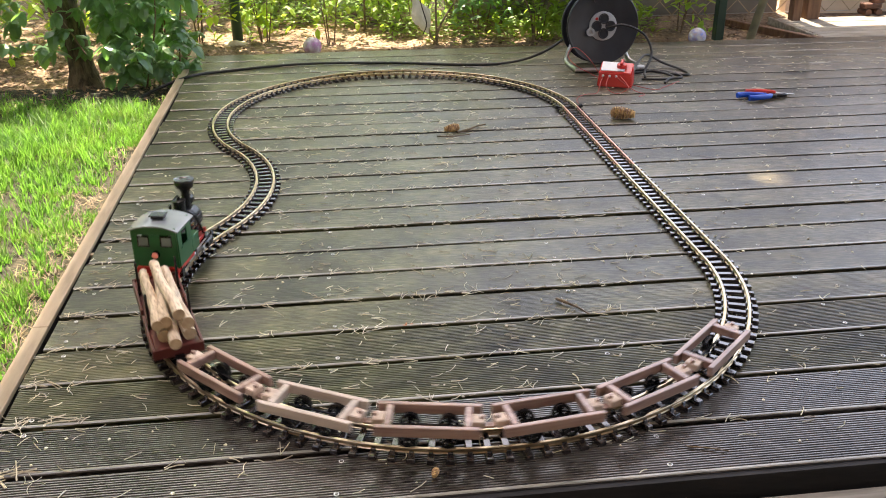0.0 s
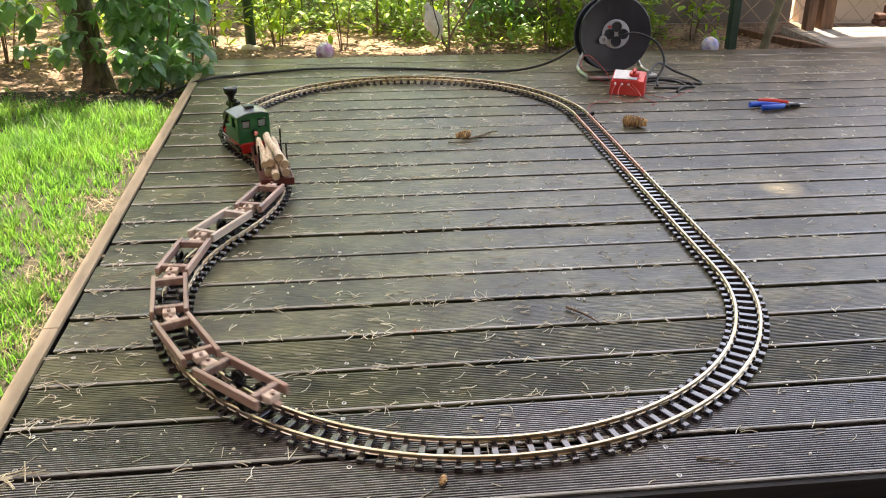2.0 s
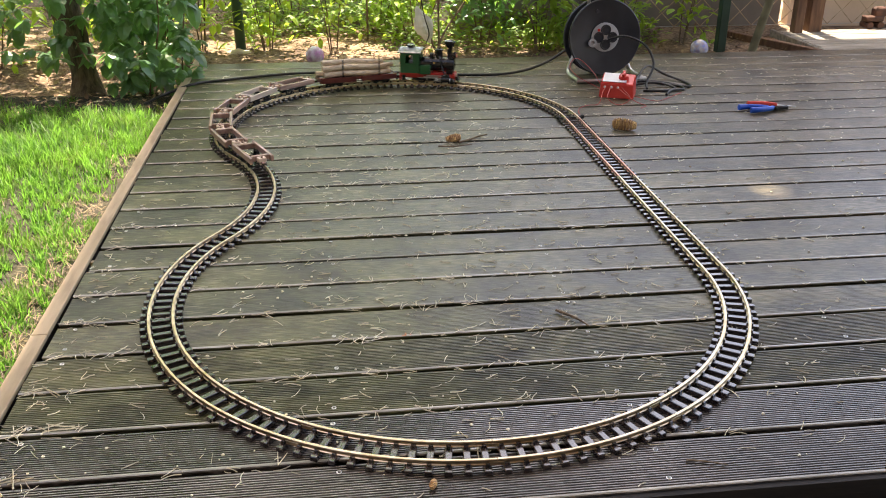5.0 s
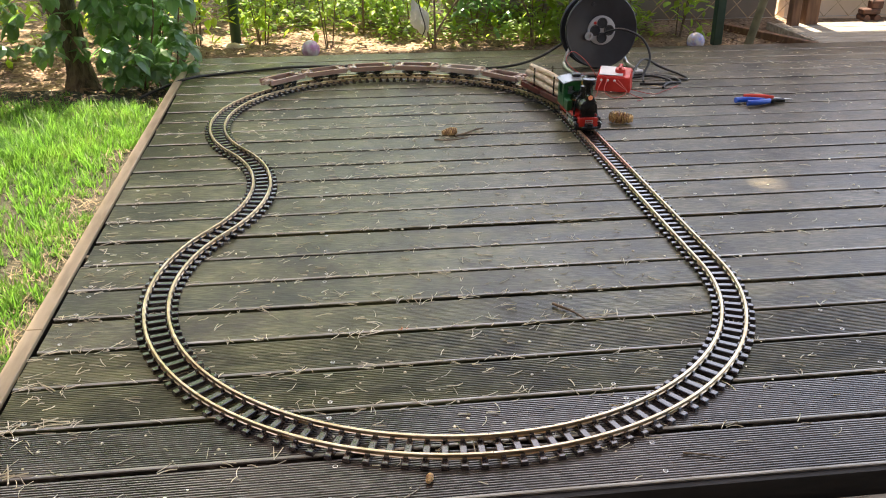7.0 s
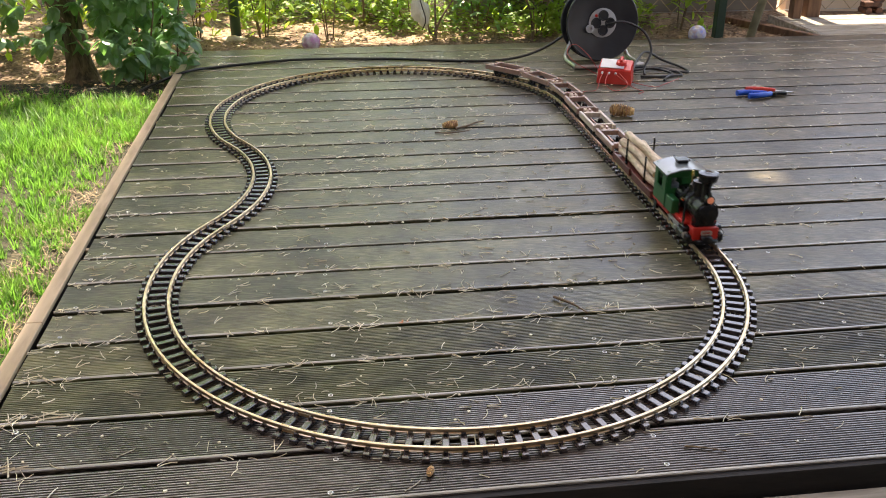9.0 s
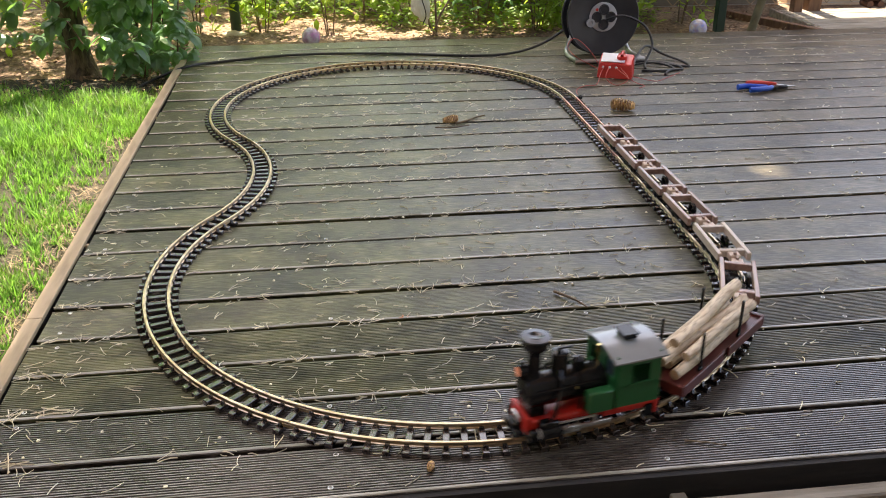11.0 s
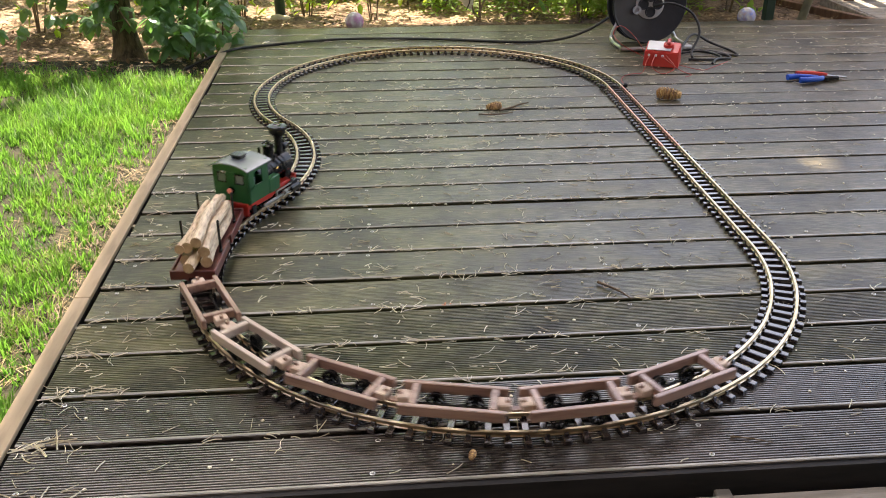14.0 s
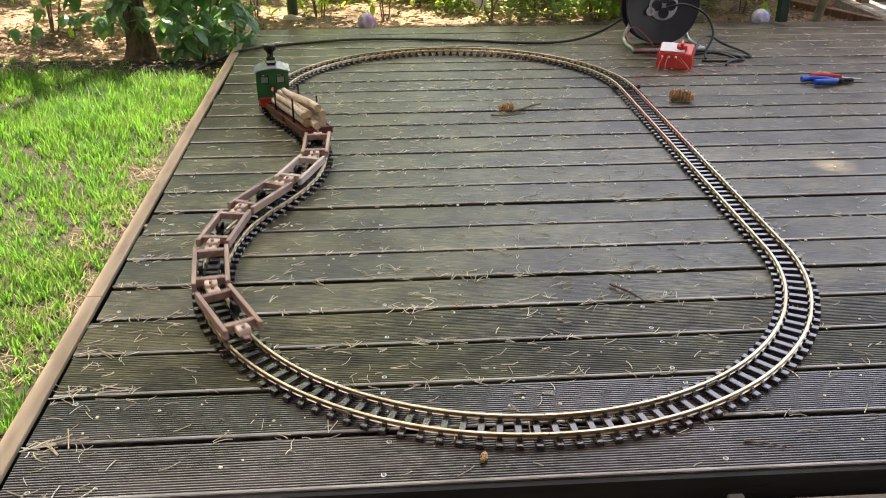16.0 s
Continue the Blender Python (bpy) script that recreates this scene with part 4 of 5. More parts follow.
def transformer():
    m = pose(1.10, 3.325, 0, 0, 0, -24)
    t = thing("track_transformer", "red plastic model train transformer with white top", "transformer", m=m)
    bm = bmesh.new()
    vs = [(-.066, -.045, 0), (.066, -.045, 0), (.066, .05, 0), (-.066, .05, 0), (-.062, -.038, .055), (.062, -.038, .055), (.062, .046, .078), (-.062, .046, .078)]
    v = [bm.verts.new(p) for p in vs]
    for f in ((3, 2, 1, 0), (4, 5, 6, 7), (0, 1, 5, 4), (1, 2, 6, 5), (2, 3, 7, 6), (3, 0, 4, 7)):
        bm.faces.new([v[i] for i in f])
    bmesh.ops.bevel(bm, geom=list(bm.edges), offset=0.003, segments=2, affect="EDGES")
    part("case", bm, M_REDBOX, t)
    slope = Matrix.Translation((0, 0.004, 0.0672)) @ Matrix.Rotation(math.atan2(.023, .084), 4, "X")
    bm = bmesh.new()
    box(bm, -0.012, 0, 0.002, 0.09, 0.07, 0.003, 0.001, None)
    for q in bm.verts:
        q.co = slope @ q.co
    part("face_plate", bm, M_CASEWHITE, t, "white face plate")
    bm = bmesh.new()
    lathe(bm, [(0.02, 0.003), (0.0185, 0.014), (0.012, 0.016)], slope @ Matrix.Translation((0.02, 0.0, 0)), 20)
    knob = part("control_knob", bm, M_REDBOX, t, "red control knob")
    bm = bmesh.new()
    box(bm, 0.02, 0.0, 0.022, 0.012, 0.036, 0.012, 0.003)
    for q in bm.verts:
        q.co = slope @ q.co
    part("knob_grip", bm, M_REDBOX, knob)
    for x in (-0.045, -0.02, 0.005):
        bm = bmesh.new()
        cyl(bm, (x, -0.042, 0.042), (x, -0.052, 0.044), 0.005, 0.004, 10)
        part("terminal", bm, M_CASEWHITE, t, "pale terminal")
    # thin wires to the track and in loops
    for pts, nm in (([(1.045, 3.30, .045), (1.02, 3.26, .03), (0.99, 3.20, .004), (0.95, 3.19, .003), (0.91, 3.16, .003), (0.885, 3.10, .006), (0.872, 3.03, .014)], "feed_wire"),
                    ([(1.06, 3.29, .045), (1.03, 3.22, .02), (1.06, 3.18, .003), (1.11, 3.20, .02), (1.10, 3.28, .045)], "wire_loop"),
                    ([(1.03, 3.33, .03), (0.95, 3.36, .07), (0.93, 3.42, .10), (0.97, 3.46, .12), (1.02, 3.42, .08), (1.045, 3.345, .03)], "wire_loop"),
                    ([(1.08, 3.28, .045), (1.13, 3.20, .01), (1.16, 3.16, .003), (1.13, 3.13, .003)], "wire_end"),
                    ([(1.15, 3.27, .01), (1.22, 3.22, .003), (1.28, 3.26, .003), (1.36, 3.33, .004)], "wire_end")):
        bm = bmesh.new()
        tube(bm, spline(pts, 6), 0.0013, 6)
        w = part("wire", bm, M_WIRE)
        tagged(w, "thin red wire from the transformer on the deck", "wire")


def cables():
    bm = bmesh.new()
    tube(bm, spline([(-0.75, 3.56, GZ + .02), (-0.68, 3.605, GZ + .045), (-0.56, 3.66, .0075), (-0.453, 3.73, .006), (-0.13, 3.825, .006), (0.249, 3.80, .006), (0.60, 3.715, .006), (0.78, 3.72, .012), (0.92, 3.74, .05), (1.04, 3.72, .14), (1.08, 3.71, .20)], 10), 0.0055, 10)
    tagged(part("extension_cable", bm, M_RUBBER), "long black extension cable lying across the deck", "cable")
    for pts in ([(1.135, 3.60, .165), (1.19, 3.55, .185), (1.27, 3.53, .15), (1.30, 3.50, .08), (1.26, 3.45, .02), (1.245, 3.40, .006)],
                [(1.18, 3.36, .03), (1.22, 3.44, .05), (1.30, 3.56, .06), (1.38, 3.58, .02), (1.44, 3.50, .005), (1.43, 3.42, .005), (1.36, 3.46, .005), (1.26, 3.55, .005), (1.24, 3.58, .005)],
                [(1.20, 3.52, .006), (1.30, 3.52, .006), (1.38, 3.46, .006), (1.39, 3.38, .006), (1.33, 3.36, .006), (1.29, 3.30, .006)],
                [(1.22, 3.47, .006), (1.31, 3.47, .012), (1.36, 3.40, .006), (1.31, 3.36, .006), (1.22, 3.37, .006)]):
        bm = bmesh.new()
        tube(bm, spline(pts, 10), 0.0048, 10)
        tagged(part("power_cord", bm, M_RUBBER), "black power cord in loose loops on the deck", "cable")


def pliers():
    p = thing("pliers", "pliers with red and blue grips lying on the deck", "pliers", m=pose(1.575, 3.045, 0, 0, 0, 2))
    for mat_, pts, lab in ((M_BLUE, [(-0.095, 0.022, .012), (-0.06, 0.024, .013), (-0.02, 0.012, .013), (0.01, 0.003, .012)], "blue plastic grip"),
                           (M_BLUE, [(-0.070, -0.022, .012), (-0.04, -0.024, .013), (-0.0, -0.016, .013), (0.025, -0.003, .012)], "blue plastic grip"),
                           (M_REDGRIP, [(-0.045, 0.058, .014), (-0.01, 0.052, .015), (0.03, 0.036, .015), (0.055, 0.024, .013)], "red plastic grip")):
        bm = bmesh.new()
        tube(bm, spline(pts, 6), 0.0105, 10, 0.85)
        part("grip", bm, mat_, p, lab)
    bm = bmesh.new()
    cyl(bm, (0.035, 0, 0.004), (0.035, 0, 0.016), 0.014, seg=20)
    box(bm, 0.062, 0.002, 0.010, 0.05, 0.016, 0.012, 0.002)
    part("jaw", bm, M_BLACK, p, "dark steel jaw")
    bm = bmesh.new()
    cyl(bm, (0.05, 0.024, 0.012), (0.125, 0.012, 0.008), 0.0055, 0.0025, 10)
    part("blade", bm, M_STEEL, p, "bright steel tip")


def cone(x, y, length, rad, rz, label):
    """A pine cone lying on the deck, its scales in spirals."""
    ob = thing("pine_cone", label, "pine cone", m=pose(x, y, rad * 0.8, 0, 0, rz))
    bm = bmesh.new()
    tube(bm, [Vector((t * length, 0, 0)) for t in (-.5, -.3, 0, .3, .48)], rad * .5, 10, 0.5)
    part("core", bm, M_CONE, ob)
    V, F = [], []
    n = 64
    for k in range(n):
        t = k / n
        a = k * 2.39996
        r = rad * (0.40 + 0.62 * sin(pi * (0.12 + 0.80 * t)) * (1.05 - 0.55 * (1 - t)))
        xx = (-0.48 + 0.96 * t) * length
        d = Vector((0.35, cos(a), sin(a))).normalized()
        s = Vector((0, -sin(a), cos(a)))
        o = Vector((xx, cos(a) * r * .35, sin(a) * r * .35))
        e = o + d * r * 0.72
        w = rad * 0.40
        i = len(V)
        th = Vector((0.0022, 0, 0))
        V += [tuple(q) for q in (o - s * w * .5, o + s * w * .5, e + s * w, e - s * w, o - s * w * .5 + th, o + s * w * .5 + th, e + s * w * .8 + th, e - s * w * .8 + th)]
        F += [(i, i + 1, i + 2, i + 3), (i + 7, i + 6, i + 5, i + 4), (i + 2, i + 6, i + 7, i + 3), (i + 1, i + 5, i + 6, i + 2), (i, i + 3, i + 7, i + 4)]
    soup("scale", V, F, M_CONE, ob)


def deck_litter():
    cone(0.985, 2.87, 0.078, 0.023, 152, "brown open pine cone lying on the deck")
    cone(0.385, 2.805, 0.05, 0.014, 20, "small brown pine cone lying on the deck")
    cone(0.12, 1.075, 0.016, 0.006, 70, "tiny broken pine cone on the deck")
    for pts, r in (([(0.40, 2.78, .004), (0.44, 2.80, .006), (0.47, 2.83, .006), (0.505, 2.845, .008)], 0.004),
                   ([(0.33, 2.75, .003), (0.38, 2.735, .005), (0.44, 2.755, .004)], 0.0025),
                   ([(0.437, 1.602, .004), (0.46, 1.57, .006), (0.475, 1.55, .005), (0.487, 1.526, .004)], 0.003),
                   ([(1.80, 2.62, .004), (1.9, 2.66, .006), (1.99, 2.655, .004)], 0.003),
                   ([(0.52, 1.09, .003), (0.55, 1.082, .003), (0.58, 1.07, .003)], 0.0016)):
        bm = bmesh.new()
        tube(bm, spline(pts, 4), r, 6, 0.5)
        tagged(part("twig", bm, M_TWIG), "short dry twig lying on the deck", "twig")
    # the small orange leaf
    V, F = [], []
    leaf_soup([((0.118, 1.53, 0.004), (0.2, 1, 0.6)), ((0.126, 1.535, 0.004), (0.9, 0.4, 0.1)), ((0.12, 1.53, .004), (-.9, 0.2, .3))], F, V, 0.011, wide=0.6)
    tagged(soup("fallen_leaf", V, F, mat("orange_leaf", (0.5, 0.16, 0.07), (0.6, 0.26, 0.12), 30, 0.6, 0.1)), "small orange fallen leaf on the deck", "leaf")
    # needles and flakes, thicker by the edges and inside the loop
    rng = random.Random(11)
    V, F = [], []

    def needle(x, y, a, n, bend, w, z):
        pts = []
        for k in range(4):
            t = k / 3 - 0.5
            pts.append((x + cos(a) * n * t - sin(a) * bend * (t * t), y + sin(a) * n * t + cos(a) * bend * (t * t), z + rng.uniform(0, 0.0015)))
        i = len(V)
        px, py = -sin(a) * w, cos(a) * w
        for (qx, qy, qz) in pts:
            V.extend([(qx - px, qy - py, qz), (qx + px, qy + py, qz), (qx, qy, qz + w * 1.6)])
        for k in range(3):
            j = i + k * 3
            F.extend([(j, j + 3, j + 5, j + 2), (j + 2, j + 5, j + 4, j + 1), (j + 1, j + 4, j + 3, j)])

    for k in range(2300):
        u = rng.random()
        if u < 0.07:
            x, y = -0.57 + abs(rng.gauss(0, 0.07)), rng.uniform(1.03, 2.3)
        elif u < 0.55:
            x, y = rng.gauss(0.2, 0.35), rng.uniform(1.1, 3.2)
        else:
            x, y = rng.uniform(-0.55, 2.4), rng.uniform(1.03, 3.9)
        if not -0.56 < x < 2.6:
            continue
        if rng.random() < 0.4:
            y = FRONT + PITCH * round((y - FRONT) / PITCH) + rng.gauss(0, 0.012)
        if y < FRONT + 0.01:
            continue
        n = rng.uniform(0.010, 0.034)
        a = rng.choice((rng.uniform(0, pi), rng.gauss(0, 0.5)))
        needle(x, y, a, n, rng.uniform(-0.6, 0.6) * n, rng.uniform(0.0005, 0.0010), 0.0010)
        if rng.random() < 0.3:
            # a pair still joined at the base
            b = a + rng.uniform(0.25, 0.8)
            needle(x - cos(a) * n / 2 + cos(b) * n / 2, y - sin(a) * n / 2 + sin(b) * n / 2, b, n, rng.uniform(-0.4, 0.4) * n, 0.0007, 0.0013)
    for k in range(24):
        needle(-0.55 + abs(rng.gauss(0, .05)), 1.03 + PITCH * rng.randint(0, 3) + rng.gauss(0.0, 0.01), rng.gauss(0, .7), rng.uniform(.03, .055), rng.uniform(-.01, .01), 0.0011, 0.001)
    tagged(soup("pine_needles", V, F, M_NEEDLE), "dry curled pine needles scattered over the deck", "pine needles", kind="stuff")
    V, F = [], []
    for k in range(1000):
        x, y, r = rng.uniform(-0.5, 2.7), rng.uniform(1.05, 4.0), rng.uniform(0.0011, 0.0040)
        i = len(V)
        z = 0.0004
        a0 = rng.uniform(0, 6)
        ring = [(x + r * rng.uniform(.7, 1.3) * cos(a0 + q * 1.0472), y + r * rng.uniform(.7, 1.3) * sin(a0 + q * 1.0472)) for q in range(6)]
        V += [(p, q, z) for p, q in ring] + [(x + (p - x) * .7, y + (q - y) * .7, z + r * .5) for p, q in ring]
        F += [(i + q, i + (q + 1) % 6, i + 6 + (q + 1) % 6, i + 6 + q) for q in range(6)] + [tuple(i + 6 + q for q in range(6))]
    tagged(soup("flakes", V, F, M_NEEDLE), "small pale seed and bark flakes on the deck", "debris", kind="stuff")


# ---- garden behind the deck ----


def trunk_points(x, y, z0, z1, lean, n=30, wob=0.02):
    return [Vector((x + lean[0] * t + wob * sin(5 * t + x), y + lean[1] * t + wob * cos(4 * t + y), z0 + (z1 - z0) * t)) for t in [k / n for k in range(n + 1)]]


def garden_tree():
    t = thing("tree", "rough-barked tree overgrown with green creeper", "tree")
    bm = bmesh.new()
    tube(bm, trunk_points(-0.995, 3.86, GZ - 0.02, 2.6, (-0.30, 0.1), wob=0.012), 0.047, 16, 0.65)
    for v in bm.verts:
        d = noise.noise(Vector((v.co.x * 30, v.co.y * 30, v.co.z * 7))) * 0.016
        h = v.co.z - GZ
        c = Vector((-0.995 - 0.30 * (v.co.z - GZ) / 2.67, 3.86, v.co.z))
        out = (v.co - c)
        out.z = 0
        v.co += out.normalized() * (d + 0.03 * max(0, 1 - h / 0.12) ** 2)
    part("trunk", bm, M_BARK, t, "rough grey-brown trunk")
    bm = bmesh.new()
    tube(bm, trunk_points(-0.80, 3.92, GZ - 0.02, 1.6, (0.15, 0.1)), 0.011, 12, 0.6)
    part("stem", bm, M_BARK, t)
    for (a, b) in (((-1.2, 3.93, 1.7), (-1.5, 4.9, 2.3)), ((-1.23, 3.94, 2.0), (-0.9, 5.0, 2.5)), ((-1.26, 3.95, 2.3), (-1.9, 4.7, 2.6))):
        bm = bmesh.new()
        tube(bm, spline([a, tuple((Vector(a) + Vector(b)) / 2 + Vector((0, 0, 0.1))), b], 4), 0.03, 8, 0.4)
        part("limb", bm, M_BARK, t)
    V, F = [], []
    spots = []
    for k in range(560):
        c = random.choice(((-1.3, 4.9, 2.3, .5), (-1.0, 5.1, 2.5, .45), (-1.6, 5.0, 2.4, .45), (-1.2, 4.6, 2.4, .45)))
        d = Vector((random.gauss(0, 1), random.gauss(0, 1), random.gauss(0, 0.6)))
        d = d.normalized() * c[3] * random.random() ** 0.4
        spots.append(((c[0] + d.x, c[1] + d.y, c[2] + d.z * .7), (rnd(-1, 1), rnd(-1, 1), rnd(-.6, .3))))
    leaf_soup(spots, F, V, 0.10)
    soup("crown", V, F, M_LEAF, t)
    # creeper: leaves of five fingers in sprays
    V, F = [], []
    for k in range(290):
        u = random.random()
        if u < 0.66:
            x, y, z = rnd(-0.90, -0.53), 3.80 + random.gauss(0, 0.09), random.uniform(0.0, 0.50)
        elif u < 0.74:
            x, y, z = rnd(-0.92, -0.84), 3.76 + random.gauss(0, 0.02), random.uniform(0.1, 0.5)
        else:
            x, y, z = rnd(-1.42, -0.97), 3.80 + random.gauss(0, 0.09), random.uniform(0.05, 0.5)
        if x < -0.98 and z < 0.06 and random.random() < 0.7:
            continue
        out = Vector((rnd(-.7, .7), -1, rnd(-.2, .5))).normalized()
        side = out.cross(Vector((0, 0, 1))).normalized()
        down = Vector((rnd(-.9, .9), rnd(-.5, .2), -1)).normalized()
        side = (side + down * rnd(-.5, .5)).normalized()
        size = rnd(0.055, 0.095)
        for a in random.choice(((-74, -36, 0, 38, 76), (-62, 0, 58), (-55, 5, 66))):
            d = (down * cos(radians(a)) + side * sin(radians(a)) + out * 0.35).normalized()
            leaf_soup([((x, y, z), d)], F, V, size * (1 - abs(a) / 260), 0.25, 0.68)
    soup("creeper", V, F, M_LEAF, t)
    for pts in ([(-0.75, 3.75, GZ), (-0.70, 3.73, .1), (-0.66, 3.70, .3), (-0.68, 3.70, .55)], [(-0.62, 3.82, GZ), (-0.60, 3.80, .12), (-0.57, 3.78, .3)], [(-1.1, 3.75, .3), (-1.02, 3.72, .22), (-0.95, 3.7, .1)],
                [(-1.2, 3.95, .5), (-1.13, 3.92, .28), (-1.09, 3.9, .12)]):
        bm = bmesh.new()
        tube(bm, spline(pts, 5), 0.004, 6, 0.6)
        part("vine", bm, M_TWIG, t)


def shrub(name, label, x, y, spread, height, n, size, material, stems=4, wide=0.5, low=0.0):
    """A loose shrub: stems and many pointed leaves in sprays."""
    s = thing(name, label, "shrub")
    tips = []
    for k in range(stems):
        a = rnd(0, 6.28)
        dx, dy = cos(a) * spread * rnd(.3, 1), sin(a) * spread * .7 * rnd(.3, 1)
        pts = spline([(x + dx * .1, y + dy * .1, GZ), (x + dx * .4, y + dy * .4, height * .4), (x + dx * .9, y + dy * .9, height * rnd(.8, 1.05))], 5)
        bm = bmesh.new()
        tube(bm, pts, 0.0038, 6, 0.4)
        part("stem", bm, M_TWIG, s)
        tips += pts[3:]
    V, F, spots = [], [], []
    for k in range(n):
        p = random.choice(tips)
        q = p + Vector((random.gauss(0, spread * .3), random.gauss(0, spread * .3), random.gauss(0, height * .14)))
        q.z = max(q.z, GZ + 0.03 + low)
        d = Vector((rnd(-1, 1), rnd(-1, 0.6), rnd(-.6, .35)))
        spots.append((tuple(q), d))
    leaf_soup(spots, F, V, size, 0.35, wide)
    soup("foliage", V, F, material, s)
    return s


def garden():
    random.seed(21)
    # bright shrubs behind the deck
    for (x, y, sp, h, n, sz, m_, st) in ((-0.74, 4.16, .20, .5, 420, .06, M_LEAF, 5), (-1.5, 4.25, .25, .5, 160, .06, M_LEAF2, 4), (0.28, 4.95, .3, .35, 420, .05, M_LEAF2, 4), (0.9, 5.1, .4, .5, 420, .055, M_LEAF2, 4), (-0.2, 5.3, .4, .45, 420, .055, M_LEAF2, 4), (-0.30, 4.50, .22, .45, 230, .060, M_LEAF2, 4), (0.02, 4.42, .16, .5, 130, .062, M_LEAF2, 3), (-0.62, 4.55, .24, .6, 260, .065, M_LEAF2, 4),
                                         (1.02, 4.36, .20, .45, 190, .075, M_LEAF3, 4), (0.78, 4.62, .28, .5, 300, .065, M_LEAF, 4), (1.45, 4.45, .30, .6, 420, .065, M_LEAF2, 5), (1.8, 4.5, .2, .55, 190, .06, M_LEAF2, 3),
                                         (-1.35, 4.7, .35, .6, 260, .075, M_LEAF2, 4), (0.45, 4.75, .35, .5, 280, .055, M_LEAF2, 4), (-0.9, 5.4, .5, .8, 400, .07, M_LEAF2, 4), (-2.0, 5.2, .5, .8, 380, .08, M_LEAF2, 4)):
        shrub("shrub", "leafy bright green garden shrub in soil" if m_ is M_LEAF2 else "dark green garden shrub behind the deck", x, y, sp, h, n, sz, m_, st)
    # tall hedge far behind the garden, unseen, added to block sky glare on the deck
    h = thing("hedge", "unseen tall hedge added to block sky reflections", "hedge")
    for k in range(9):
        bm = bmesh.new()
        x = -4.6 + 0.62 * k
        tube(bm, trunk_points(x, 7.6 + rnd(-.2, .2), GZ, 4.9, (rnd(-.3, .3), rnd(-.2, .2)), n=8), 0.05, 8, 0.4)
        part("stem", bm, M_BARK, h)
    V, F, spots = [], [], []
    for k in range(8200):
        x = rnd(-5.0, 0.9)
        z = 5.4 * random.random() ** 0.85
        spots.append(((x, 7.6 + random.gauss(0, 0.35), z + 0.25 * noise.noise(Vector((x, 0, 4)))), (rnd(-1, 1), rnd(-1, .5), rnd(-.7, .3))))
    leaf_soup(spots, F, V, 0.17, 0.3, 0.6)
    soup("foliage", V, F, M_LEAF, h)
    # low ground cover
    V, F, spots = [], [], []
    for k in range(17000):
        x, y = rnd(-0.6, 1.7), rnd(4.28, 6.3)
        p = noise.noise(Vector((x * 2.1, y * 2.1, 3)))
        if random.random() > 0.62 + 1.2 * p - (0.6 if y < 4.5 and x < 0.85 else 0) - (0.7 if x < 0.25 and y < 4.85 else 0):
            continue
        spots.append(((x, y, GZ + 0.03 + rnd(0, 0.09 + 0.1 * max(0, p))), (rnd(-1, 1), rnd(-1, .4), rnd(-.2, .5))))
    leaf_soup(spots, F, V, 0.040, 0.3, 0.55)
    tagged(soup("ground_cover", V, F, M_LEAF3), "low green ivy-like ground cover on the soil", "ground cover", kind="stuff")
    # dry leaves
    V, F, spots = [], [], []
    for k in range(9000):
        x, y = rnd(-2.2, 2.3), 4.12 + 2.0 * random.random() ** 1.5
        z = GZ + min(0.035, (y - 4.1) * 0.2) + 0.03 * noise.noise(Vector((x * 2.2, y * 2.2, 0))) + 0.004
        spots.append(((x, y, z), (rnd(-1, 1), rnd(-1, 1), rnd(-.05, .4))))
    for k in range(1500):
        x, y = rnd(-2.2, -0.66), rnd(3.45, 4.25)
        spots.append(((x, y, GZ + 0.02), (rnd(-1, 1), rnd(-1, 1), rnd(-.05, .3))))
    leaf_soup(spots, F, V, 0.022, 0.1, 0.5)
    tagged(soup("leaf_litter", V, F, M_DRY), "dry brown fallen leaves on the soil", "leaf litter", kind="stuff")
    # posts and poles
    p = thing("fence_post", "dark green round steel post in the soil", "post")
    bm = bmesh.new()
    cyl(bm, (-0.436, 4.56, GZ - .05), (-0.45, 4.56, 1.5), 0.026, seg=20)
    part("post", bm, M_FENCEPOST, p)
    bm = bmesh.new()
    bmesh.ops.create_icosphere(bm, subdivisions=3, radius=1, matrix=Matrix.Translation((-0.44, 4.47, GZ + .035)) @ Matrix.Diagonal((.06, .035, .022, 1)))
    for v in bm.verts:
        v.co += Vector((0, 0, 0.012 * noise.noise(v.co * 25)))
    tagged(part("stone", bm, M_STONE), "pale flat stone beside the post", "stone")
    p = thing("fence_post", "dark green square steel fence post", "post")
    bm = bmesh.new()
    box(bm, 1.94, 4.32, 0.7, 0.045, 0.045, 1.56, 0.004)
    part("post", bm, M_FENCEPOST, p)
    bm = bmesh.new()
    tube(bm, trunk_points(2.035, 4.21, GZ - .02, 1.4, (0.42, 0.05), wob=0.008), 0.021, 10, 0.8)
    tagged(part("leaning_pole", bm, mat("greenish_branch", (0.10, 0.09, 0.05), (0.2, 0.18, 0.10), 14, 0.8, 0.5)), "leaning greenish branch pole by the deck", "pole")
    for x, y, w in ((2.44, 4.52, 0.05), (2.545, 4.56, 0.075)):
        bm = bmesh.new()
        box(bm, x, y, 0.72, w, w, 1.6, 0.004)
        tagged(part("wooden_post", bm, M_POSTWOOD, smooth=False), "brown square timber post beside the deck", "post")
